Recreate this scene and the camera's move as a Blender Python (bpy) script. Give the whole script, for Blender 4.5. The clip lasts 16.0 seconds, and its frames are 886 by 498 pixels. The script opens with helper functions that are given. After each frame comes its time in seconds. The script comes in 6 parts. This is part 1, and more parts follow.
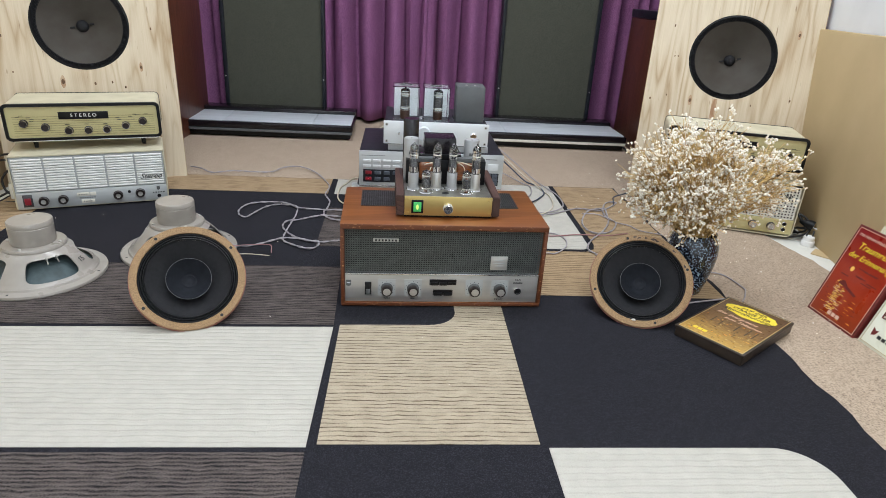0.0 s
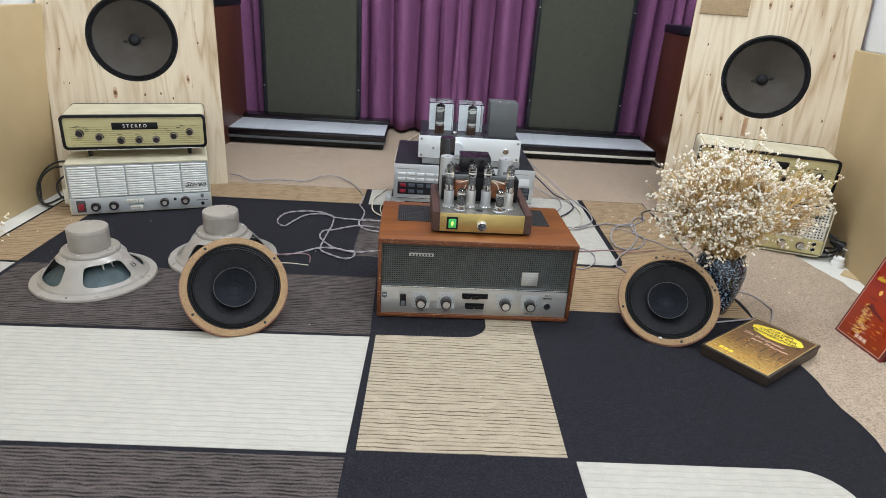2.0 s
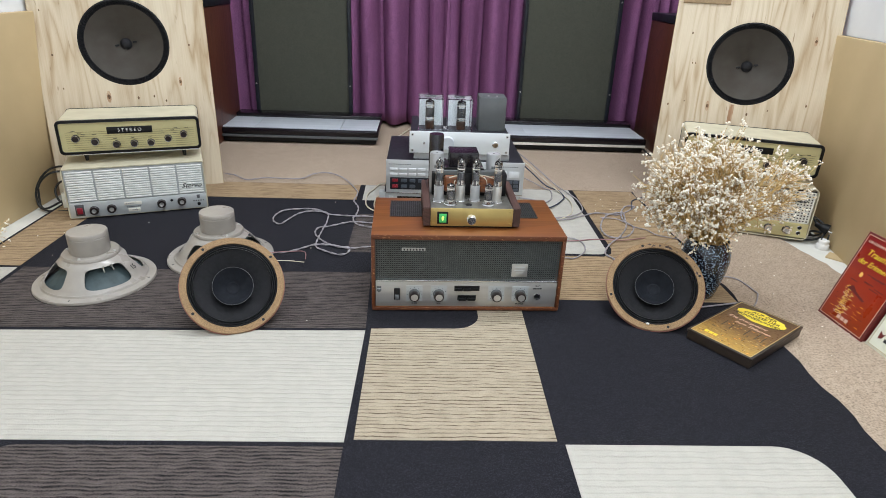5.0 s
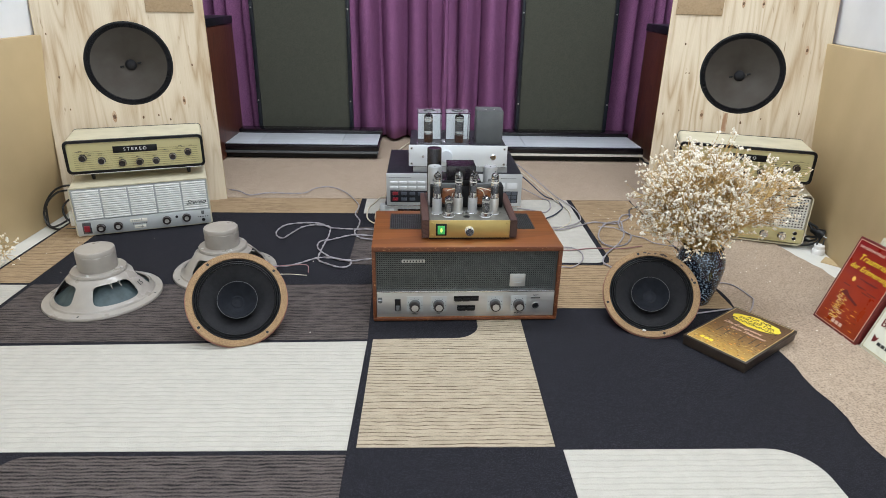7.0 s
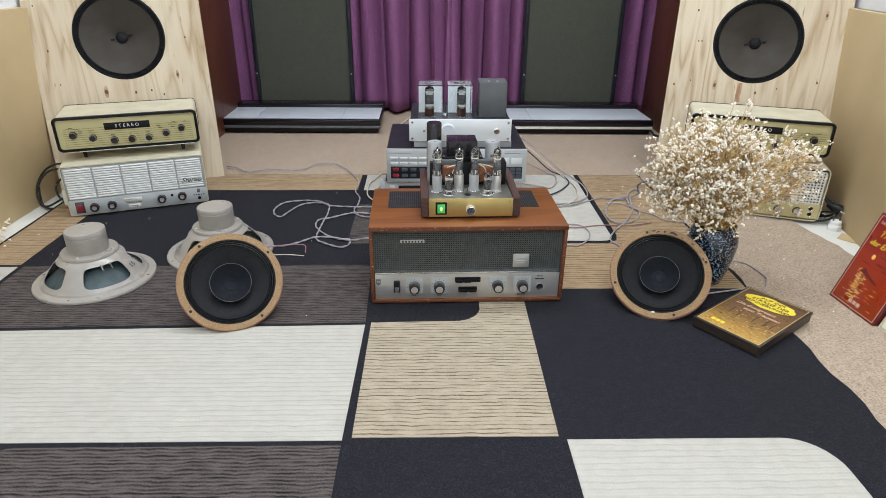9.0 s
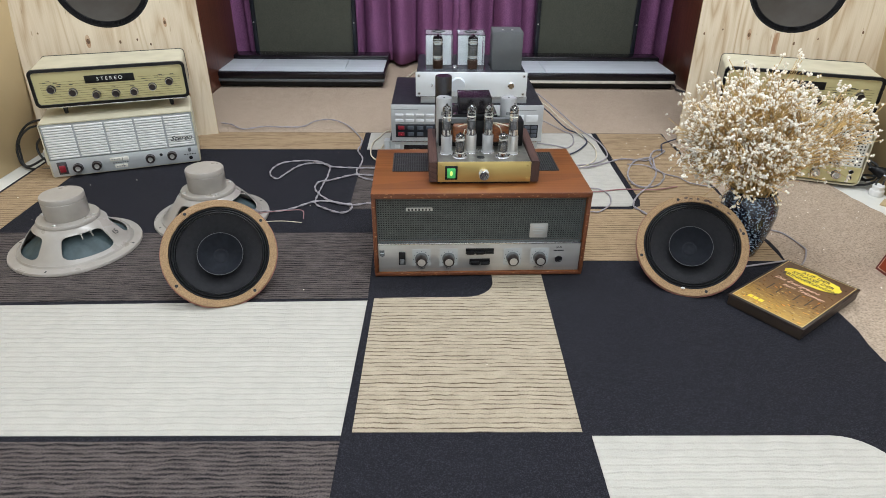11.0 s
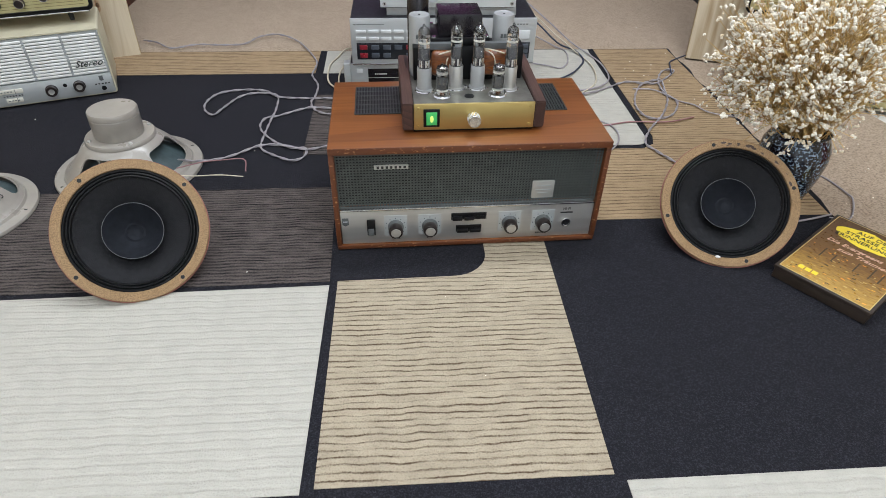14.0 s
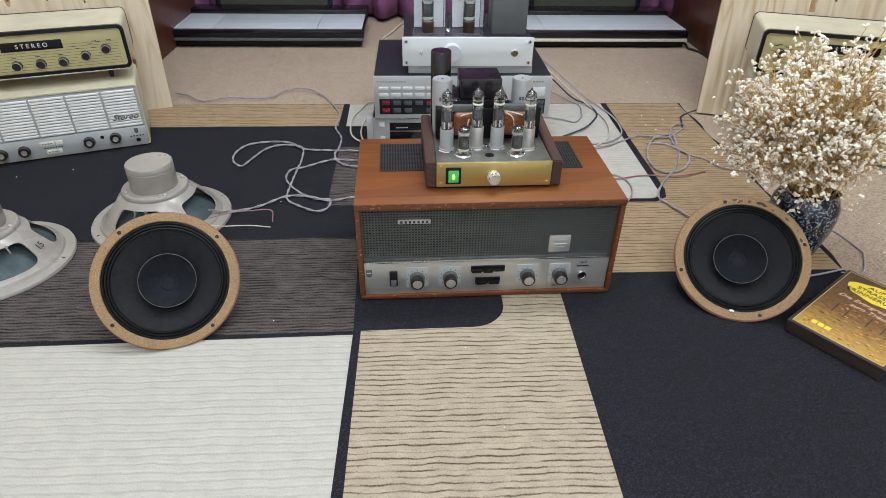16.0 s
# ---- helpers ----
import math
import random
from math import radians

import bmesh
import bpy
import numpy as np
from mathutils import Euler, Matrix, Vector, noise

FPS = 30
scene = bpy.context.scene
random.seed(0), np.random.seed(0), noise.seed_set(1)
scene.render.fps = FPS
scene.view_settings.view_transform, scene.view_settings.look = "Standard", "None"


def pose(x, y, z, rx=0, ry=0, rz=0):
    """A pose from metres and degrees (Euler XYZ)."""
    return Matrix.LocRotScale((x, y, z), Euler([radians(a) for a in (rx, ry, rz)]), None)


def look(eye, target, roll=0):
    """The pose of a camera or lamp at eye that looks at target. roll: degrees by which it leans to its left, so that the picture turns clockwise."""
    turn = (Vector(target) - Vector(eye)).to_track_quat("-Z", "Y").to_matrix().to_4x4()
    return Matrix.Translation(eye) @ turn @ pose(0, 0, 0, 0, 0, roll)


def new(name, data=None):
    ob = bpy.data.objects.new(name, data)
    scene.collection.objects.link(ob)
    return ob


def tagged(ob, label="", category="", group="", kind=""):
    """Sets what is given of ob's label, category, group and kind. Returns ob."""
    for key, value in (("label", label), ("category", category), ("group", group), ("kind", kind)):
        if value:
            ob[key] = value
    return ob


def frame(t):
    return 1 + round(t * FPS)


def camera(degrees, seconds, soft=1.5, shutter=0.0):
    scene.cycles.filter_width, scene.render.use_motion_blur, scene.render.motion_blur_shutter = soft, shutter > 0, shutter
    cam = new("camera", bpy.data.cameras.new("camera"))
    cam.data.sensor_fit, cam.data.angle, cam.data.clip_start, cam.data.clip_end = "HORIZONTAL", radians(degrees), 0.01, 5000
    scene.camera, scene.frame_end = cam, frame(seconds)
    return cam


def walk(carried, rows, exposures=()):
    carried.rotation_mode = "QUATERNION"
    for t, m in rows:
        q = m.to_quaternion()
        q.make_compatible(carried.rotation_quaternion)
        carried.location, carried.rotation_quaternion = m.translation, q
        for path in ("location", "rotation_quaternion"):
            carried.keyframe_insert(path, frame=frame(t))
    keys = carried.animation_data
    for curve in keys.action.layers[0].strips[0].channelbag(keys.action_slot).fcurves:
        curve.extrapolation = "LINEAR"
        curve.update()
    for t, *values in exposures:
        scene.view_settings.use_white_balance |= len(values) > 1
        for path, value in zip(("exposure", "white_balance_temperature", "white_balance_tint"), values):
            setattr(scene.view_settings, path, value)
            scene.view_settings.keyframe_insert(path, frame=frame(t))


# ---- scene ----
cam = camera(72.1, 16.0, 0.7)
EXPOSURES = [(0.0, 0.04), (9.0, 0.04), (12.0, 0.0), (13.5, -0.05), (16.0, -0.03)]
PATH = [
    (0, (-0.101, -1.137, 0.615), (0.056, 0.696, -0.169), 3.4),
    (0.5, (-0.112, -1.133, 0.627), (0.042, 0.7, -0.159), 4.2),
    (1, (-0.121, -1.145, 0.641), (-0.013, 0.695, -0.134), 3.9),
    (1.5, (-0.127, -1.16, 0.651), (-0.042, 0.683, -0.121), 3.9),
    (2, (-0.125, -1.171, 0.656), (-0.047, 0.669, -0.123), 3.8),
    (2.5, (-0.124, -1.179, 0.658), (-0.036, 0.646, -0.156), 4.2),
    (3, (-0.121, -1.186, 0.662), (-0.026, 0.633, -0.163), 3.4),
    (5.5, (-0.11, -1.206, 0.681), (-0.029, 0.629, -0.11), 2.2),
    (6, (-0.109, -1.212, 0.685), (-0.032, 0.63, -0.091), 2.1),
    (6.5, (-0.108, -1.217, 0.688), (-0.034, 0.625, -0.086), 2.0),
    (7, (-0.102, -1.228, 0.69), (-0.031, 0.615, -0.084), 1.2),
    (7.5, (-0.098, -1.234, 0.69), (-0.032, 0.61, -0.084), 1.1),
    (8, (-0.1, -1.231, 0.688), (-0.035, 0.614, -0.082), 1.2),
    (8.5, (-0.099, -1.209, 0.685), (-0.04, 0.623, -0.116), 0.4),
    (9, (-0.085, -1.175, 0.682), (-0.038, 0.633, -0.172), 0.6),
    (9.2, (-0.087, -1.168, 0.681), (-0.042, 0.63, -0.195), 0.9),
    (11.5, (-0.09, -1.016, 0.626), (-0.065, 0.718, -0.37), 0.5),
    (12, (-0.082, -0.976, 0.601), (-0.06, 0.746, -0.416), 0.1),
    (12.5, (-0.072, -0.93, 0.607), (-0.135, 0.77, -0.445), -2.6),
    (13, (-0.078, -0.854, 0.592), (-0.048, 0.829, -0.487), -1.1),
    (13.5, (-0.091, -0.807, 0.588), (0.022, 0.8, -0.597), 1.5),
    (14, (-0.103, -0.793, 0.606), (0.023, 0.78, -0.623), 1.3),
    (14.5, (-0.103, -0.791, 0.62), (0.015, 0.798, -0.589), 0.6),
    (15, (-0.112, -0.791, 0.629), (-0.01, 0.841, -0.523), 1.4),
    (15.5, (-0.116, -0.796, 0.634), (-0.025, 0.846, -0.505), 1.3),
    (16, (-0.118, -0.809, 0.641), (-0.028, 0.844, -0.481), 1.0),
]
walk(cam, [(t, look(eye, target, roll)) for t, eye, target, roll in PATH], EXPOSURES)

# ---- world, lights, exposure ----
world = bpy.data.worlds.new("world")
world.use_nodes = True
world.node_tree.nodes["Background"].inputs[0].default_value = (0.8, 0.9, 1.0, 1)
world.node_tree.nodes["Background"].inputs[1].default_value = 0.05
scene.world = world


def ceiling_tube(x, y, power, sx, sy):
    lamp = bpy.data.lights.new("ceiling_light", "AREA")
    lamp.shape, lamp.size, lamp.size_y, lamp.energy = "RECTANGLE", sx, sy, power
    lamp.color = (0.862, 0.932, 1.0)
    ob = new("ceiling_light", lamp)
    ob.matrix_world = pose(x, y, 2.55)
    return ob


ceiling_tube(0.15, -0.75, 24, 1.9, 0.5)
# unseen lamp, added towards the south to brighten the upright fronts
ceiling_tube(0.15, -2.2, 46, 1.9, 0.5)
ceiling_tube(0.15, 0.62, 40, 1.9, 0.4)


# ---- helpers for building ----
def thing(name, m, label, category, group="", kind=""):
    ob = new(name)
    ob.empty_display_size = 0.02
    ob.matrix_world = m
    return tagged(ob, label, category, group, kind)


def mesh_of(name, bm, material, smooth=None):
    me = bpy.data.meshes.new(name)
    bmesh.ops.recalc_face_normals(bm, faces=bm.faces)
    bm.to_mesh(me)
    bm.free()
    for m in material if isinstance(material, (list, tuple)) else [material]:
        me.materials.append(m)
    if smooth:
        me.shade_smooth()
        me.set_sharp_from_angle(angle=radians(smooth))
    return me


def part(name, bm, material, parent, label="", smooth=35, m=None):
    me = bm if isinstance(bm, bpy.types.Mesh) else mesh_of(name, bm, material, smooth)
    ob = new(name, me)
    ob.parent = parent
    if m is not None:
        ob.matrix_basis = m
    if label:
        tagged(ob, label)
    return ob


def solo(name, bm, material, label, category, group="", kind="", smooth=35, m=None):
    ob = new(name, mesh_of(name, bm, material, smooth))
    if m is not None:
        ob.matrix_world = m
    return tagged(ob, label, category, group, kind)


def box(x0, x1, y0, y1, z0, z1, bevel=0.0, seg=2, bm=None, m=None):
    out = bm or bmesh.new()
    b = bmesh.new() if (bevel or bm) else out
    bmesh.ops.create_cube(b, size=1.0)
    for v in b.verts:
        v.co = Vector((x0 + (v.co.x + 0.5) * (x1 - x0), y0 + (v.co.y + 0.5) * (y1 - y0), z0 + (v.co.z + 0.5) * (z1 - z0)))
    if bevel:
        bmesh.ops.bevel(b, geom=list(b.edges), offset=bevel, segments=seg, profile=0.5, affect="EDGES")
    if m is not None:
        b.transform(m)
    if b is not out:
        if bm is None:
            out.free()
            return b
        return join(out, b)
    return out


def join(a, b):
    me = bpy.data.meshes.new("tmp")
    b.to_mesh(me)
    b.free()
    a.from_mesh(me)
    bpy.data.meshes.remove(me)
    return a


def lathe(profile, seg=32, m=None, bm=None, close=False):
    """Turns (radius, height) pairs round the z axis."""
    b = bm or bmesh.new()
    start = len(b.verts)
    rings = []
    for r, z in profile:
        if r < 1e-6:
            rings.append([b.verts.new((0, 0, z))])
        else:
            rings.append([b.verts.new((r * math.cos(2 * math.pi * i / seg), r * math.sin(2 * math.pi * i / seg), z)) for i in range(seg)])
    pairs = list(zip(rings, rings[1:])) + ([(rings[-1], rings[0])] if close else [])
    for p, q in pairs:
        for i in range(seg):
            j = (i + 1) % seg
            if len(p) == 1 and len(q) == 1:
                continue
            if len(p) == 1:
                b.faces.new((p[0], q[i], q[j]))
            elif len(q) == 1:
                b.faces.new((p[i], q[0], p[j]))
            else:
                b.faces.new((p[i], q[i], q[j], p[j]))
    if m is not None:
        b.verts.ensure_lookup_table()
        for v in list(b.verts)[start:]:
            v.co = m @ v.co
    return b


def rod(r, z0, z1, seg=20, m=None, bm=None, bevel=0.0):
    e = bevel
    prof = [(0, z0), (r - e, z0), (r, z0 + e), (r, z1 - e), (r - e, z1), (0, z1)] if e else [(0, z0), (r, z0), (r, z1), (0, z1)]
    return lathe(prof, seg, m, bm)


def slab(points, z0, z1, bm=None):
    """A flat plate with the outline of points."""
    b = bm or bmesh.new()
    lo = [b.verts.new((x, y, z0)) for x, y in points]
    hi = [b.verts.new((x, y, z1)) for x, y in points]
    b.faces.new(hi)
    b.faces.new(lo[::-1])
    n = len(points)
    for i in range(n):
        b.faces.new((lo[i], lo[(i + 1) % n], hi[(i + 1) % n], hi[i]))
    return b


def arc(cx, cy, r, a0, a1, n=8):
    return [(cx + r * math.cos(radians(a0 + (a1 - a0) * i / n)), cy + r * math.sin(radians(a0 + (a1 - a0) * i / n))) for i in range(n + 1)]


def round_rect(x0, x1, y0, y1, r, n=5):
    return arc(x1 - r, y0 + r, r, -90, 0, n) + arc(x1 - r, y1 - r, r, 0, 90, n) + arc(x0 + r, y1 - r, r, 90, 180, n) + arc(x0 + r, y0 + r, r, 180, 270, n)


def spline(points, step=6):
    p = [Vector(q) for q in points]
    p = [p[0] * 2 - p[1]] + p + [p[-1] * 2 - p[-2]]
    out = []
    for a, b, c, d in zip(p, p[1:], p[2:], p[3:]):
        for i in range(step):
            t = i / step
            out.append(0.5 * ((2 * b) + (c - a) * t + (2 * a - 5 * b + 4 * c - d) * t * t + (3 * b - a - 3 * c + d) * t ** 3))
    return out + [p[-2]]


def tube(points, r, seg=6, bm=None, step=6, taper=1.0):
    b = bm or bmesh.new()
    line = spline(points, step) if step > 1 else [Vector(q) for q in points]
    rings = []
    n = len(line)
    for i, c in enumerate(line):
        d = (line[min(i + 1, n - 1)] - line[max(i - 1, 0)])
        d = d.normalized() if d.length > 1e-9 else Vector((0, 0, 1))
        s = d.cross(Vector((0, 0, 1)) if abs(d.z) < 0.95 else Vector((1, 0, 0))).normalized()
        u = s.cross(d)
        k = r * (1 + (taper - 1) * i / max(1, n - 1))
        rings.append([b.verts.new(c + s * (k * math.cos(2 * math.pi * j / seg)) + u * (k * math.sin(2 * math.pi * j / seg))) for j in range(seg)])
    for p, q in zip(rings, rings[1:]):
        for j in range(seg):
            b.faces.new((p[j], p[(j + 1) % seg], q[(j + 1) % seg], q[j]))
    b.faces.new(rings[0][::-1])
    b.faces.new(rings[-1])
    return b


def lettering(text, size, material, parent, m, name="lettering", spacing=1.0, shear=0.0, depth=0.0003, align="CENTER"):
    cu = bpy.data.curves.new("text", "FONT")
    cu.body, cu.size, cu.extrude, cu.space_character, cu.shear = text, size, depth, spacing, shear
    cu.align_x, cu.align_y, cu.resolution_u = align, "CENTER", 3
    tmp = new("text", cu)
    bpy.context.view_layer.update()
    me = bpy.data.meshes.new_from_object(tmp.evaluated_get(bpy.context.evaluated_depsgraph_get()))
    bpy.data.objects.remove(tmp)
    me.name = name
    me.materials.clear()
    me.materials.append(material)
    ob = new(name, me)
    ob.parent = parent
    ob.matrix_basis = m
    return ob


def lattice(x0, x1, z0, z1, y0, y1, pitch, bar, pitch_z=None):
    """Crossing bars on the xz plane, from y0 to y1."""
    verts, faces = [], []

    def stick(a0, a1, b0, b1, near, far):
        k = len(verts)
        verts.extend([(a, y, b) for y in (near, far) for a, b in ((a0, b0), (a1, b0), (a1, b1), (a0, b1))])
        faces.extend([[k + i for i in f] for f in ((0, 1, 2, 3), (7, 6, 5, 4), (0, 4, 5, 1), (1, 5, 6, 2), (2, 6, 7, 3), (3, 7, 4, 0))])

    nx = max(1, round((x1 - x0) / pitch))
    nz = max(1, round((z1 - z0) / (pitch_z or pitch)))
    for i in range(nx + 1):
        x = x0 + (x1 - x0) * i / nx
        stick(x - bar / 2, x + bar / 2, z0, z1, y0, y1)
    for j in range(nz + 1):
        z = z0 + (z1 - z0) * j / nz
        stick(x0, x1, z - bar / 2, z + bar / 2, y0 + 0.0002, y1 - 0.0002)
    b = bmesh.new()
    vs = [b.verts.new(v) for v in verts]
    for f in faces:
        b.faces.new([vs[i] for i in f])
    return b


FRONT = pose(0, 0, 0, 90, 0, 0)


def front(x, z, y=0.0):
    """A pose on a front face: its z points out of the face, its y up."""
    return Matrix.Translation((x, y, z)) @ FRONT


# ---- materials ----
def material(name, color, rough=0.6, metal=0.0, vary=0.12, scale=30.0, stretch=(1, 1, 1), bump=0.1, bump_scale=200.0, second=None, spec=0.5, coat=0.0, sheen=0.0, per_object=0.0, low=0.38, high=0.72):
    """A surface with broad and fine variation of colour, roughness and relief."""
    mt = bpy.data.materials.new(name)
    mt.use_nodes = True
    nt = mt.node_tree
    N, L = nt.nodes, nt.links
    p = N["Principled BSDF"]
    p.inputs["Metallic"].default_value = metal
    p.inputs["Specular IOR Level"].default_value = spec
    p.inputs["Coat Weight"].default_value = coat
    p.inputs["Sheen Weight"].default_value = sheen
    tc = N.new("ShaderNodeTexCoord")
    mp = N.new("ShaderNodeMapping")
    mp.inputs["Scale"].default_value = stretch
    L.new(tc.outputs["Object"], mp.inputs["Vector"])
    n1 = N.new("ShaderNodeTexNoise")
    n1.inputs["Scale"].default_value, n1.inputs["Detail"].default_value = scale, 6
    L.new(mp.outputs[0], n1.inputs["Vector"])
    n2 = N.new("ShaderNodeTexNoise")
    n2.inputs["Scale"].default_value, n2.inputs["Detail"].default_value = scale * 0.12, 3
    L.new(tc.outputs["Object"], n2.inputs["Vector"])
    mix = N.new("ShaderNodeMix")
    mix.data_type = "RGBA"
    c2 = second or tuple(c * (1 - 2.2 * vary) for c in color)
    mix.inputs["A"].default_value = (*color, 1)
    mix.inputs["B"].default_value = (*c2, 1)
    ramp = N.new("ShaderNodeMapRange")
    ramp.inputs["From Min"].default_value, ramp.inputs["From Max"].default_value = low, high
    L.new(n1.outputs["Fac"], ramp.inputs["Value"])
    L.new(ramp.outputs[0], mix.inputs["Factor"])
    hsv = N.new("ShaderNodeHueSaturation")
    vr = N.new("ShaderNodeMapRange")
    vr.inputs["To Min"].default_value, vr.inputs["To Max"].default_value = 1 - vary, 1 + vary
    L.new(n2.outputs["Fac"], vr.inputs["Value"])
    L.new(mix.outputs["Result"], hsv.inputs["Color"])
    if per_object:
        oi = N.new("ShaderNodeObjectInfo")
        mr = N.new("ShaderNodeMapRange")
        mr.inputs["To Min"].default_value, mr.inputs["To Max"].default_value = 1 - per_object, 1 + per_object
        mu = N.new("ShaderNodeMath")
        mu.operation = "MULTIPLY"
        L.new(oi.outputs["Random"], mr.inputs["Value"])
        L.new(mr.outputs[0], mu.inputs[0])
        L.new(vr.outputs[0], mu.inputs[1])
        L.new(mu.outputs[0], hsv.inputs["Value"])
    else:
        L.new(vr.outputs[0], hsv.inputs["Value"])
    L.new(hsv.outputs[0], p.inputs["Base Color"])
    rr = N.new("ShaderNodeMapRange")
    rr.inputs["To Min"].default_value, rr.inputs["To Max"].default_value = max(0.02, rough - 0.1), min(1, rough + 0.1)
    L.new(n1.outputs["Fac"], rr.inputs["Value"])
    L.new(rr.outputs[0], p.inputs["Roughness"])
    if bump:
        n3 = N.new("ShaderNodeTexNoise")
        n3.inputs["Scale"].default_value, n3.inputs["Detail"].default_value = bump_scale, 3
        L.new(mp.outputs[0], n3.inputs["Vector"])
        bp = N.new("ShaderNodeBump")
        bp.inputs["Strength"].default_value, bp.inputs["Distance"].default_value = bump, 0.002
        L.new(n3.outputs["Fac"], bp.inputs["Height"])
        L.new(bp.outputs[0], p.inputs["Normal"])
    return mt


def node_math(nt, op, a, b=None):
    n = nt.nodes.new("ShaderNodeMath")
    n.operation = op
    for i, v in enumerate((a, b)):
        if v is None:
            continue
        if isinstance(v, (int, float)):
            n.inputs[i].default_value = v
        else:
            nt.links.new(v, n.inputs[i])
    return n.outputs[0]


def streaked(name, ground, line, amount=0.7, pitch=0.0135, width=0.34, along=9.0, rough=0.95, bump=0.5, worn=0.1, fleck=0.15, low=0.42, high=0.58):
    """Woven rug pile with ribs along x and broken dark lines between them."""
    mt = material(name, ground, rough, 0, worn, 40, (1, 1, 1), 0, spec=0.12)
    nt = mt.node_tree
    N, L = nt.nodes, nt.links
    p = N["Principled BSDF"]
    tc = N.new("ShaderNodeTexCoord")
    warp = N.new("ShaderNodeTexNoise")
    warp.inputs["Scale"].default_value, warp.inputs["Detail"].default_value = 24.0, 5
    L.new(tc.outputs["Object"], warp.inputs["Vector"])
    add = N.new("ShaderNodeVectorMath")
    add.operation = "MULTIPLY_ADD"
    L.new(warp.outputs["Color"], add.inputs[0])
    add.inputs[1].default_value = (0.0, 0.011, 0)
    L.new(tc.outputs["Object"], add.inputs[2])
    sp = N.new("ShaderNodeSeparateXYZ")
    L.new(add.outputs[0], sp.inputs[0])
    turn = node_math(nt, "FRACT", node_math(nt, "MULTIPLY", node_math(nt, "ADD", sp.outputs[1], 5.0), 1 / pitch))
    away = node_math(nt, "MULTIPLY", node_math(nt, "ABSOLUTE", node_math(nt, "SUBTRACT", turn, 0.5)), 2.0)
    groove = N.new("ShaderNodeMapRange")
    groove.inputs["From Min"].default_value, groove.inputs["From Max"].default_value = width, width * 0.2
    L.new(away, groove.inputs["Value"])
    mp = N.new("ShaderNodeMapping")
    mp.inputs["Scale"].default_value = (along, 0.9 / pitch, 1)
    L.new(add.outputs[0], mp.inputs["Vector"])
    n = N.new("ShaderNodeTexNoise")
    n.inputs["Scale"].default_value, n.inputs["Detail"].default_value, n.inputs["Roughness"].default_value = 1.0, 3, 0.6
    L.new(mp.outputs[0], n.inputs["Vector"])
    mr = N.new("ShaderNodeMapRange")
    mr.inputs["From Min"].default_value, mr.inputs["From Max"].default_value = low, high
    mr.inputs["To Max"].default_value = amount
    L.new(n.outputs["Fac"], mr.inputs["Value"])
    fine = N.new("ShaderNodeTexNoise")
    fine.inputs["Scale"].default_value, fine.inputs["Detail"].default_value = 420.0, 3
    L.new(tc.outputs["Object"], fine.inputs["Vector"])
    lines = node_math(nt, "MULTIPLY", groove.outputs[0], mr.outputs[0])
    fac = node_math(nt, "ADD", lines, node_math(nt, "MULTIPLY", node_math(nt, "SUBTRACT", fine.outputs["Fac"], 0.5), fleck * 5))
    mix = N.new("ShaderNodeMix")
    mix.data_type = "RGBA"
    mix.clamp_factor = True
    old = p.inputs["Base Color"].links[0].from_socket
    L.new(fac, mix.inputs["Factor"])
    L.new(old, mix.inputs["A"])
    mix.inputs["B"].default_value = (*line, 1)
    L.new(mix.outputs["Result"], p.inputs["Base Color"])
    bp = N.new("ShaderNodeBump")
    bp.inputs["Strength"].default_value, bp.inputs["Distance"].default_value = bump, 0.003
    h = node_math(nt, "SUBTRACT", node_math(nt, "MULTIPLY", fine.outputs["Fac"], 1.4), node_math(nt, "MULTIPLY", groove.outputs[0], 0.9))
    L.new(h, bp.inputs["Height"])
    L.new(bp.outputs[0], p.inputs["Normal"])
    return mt


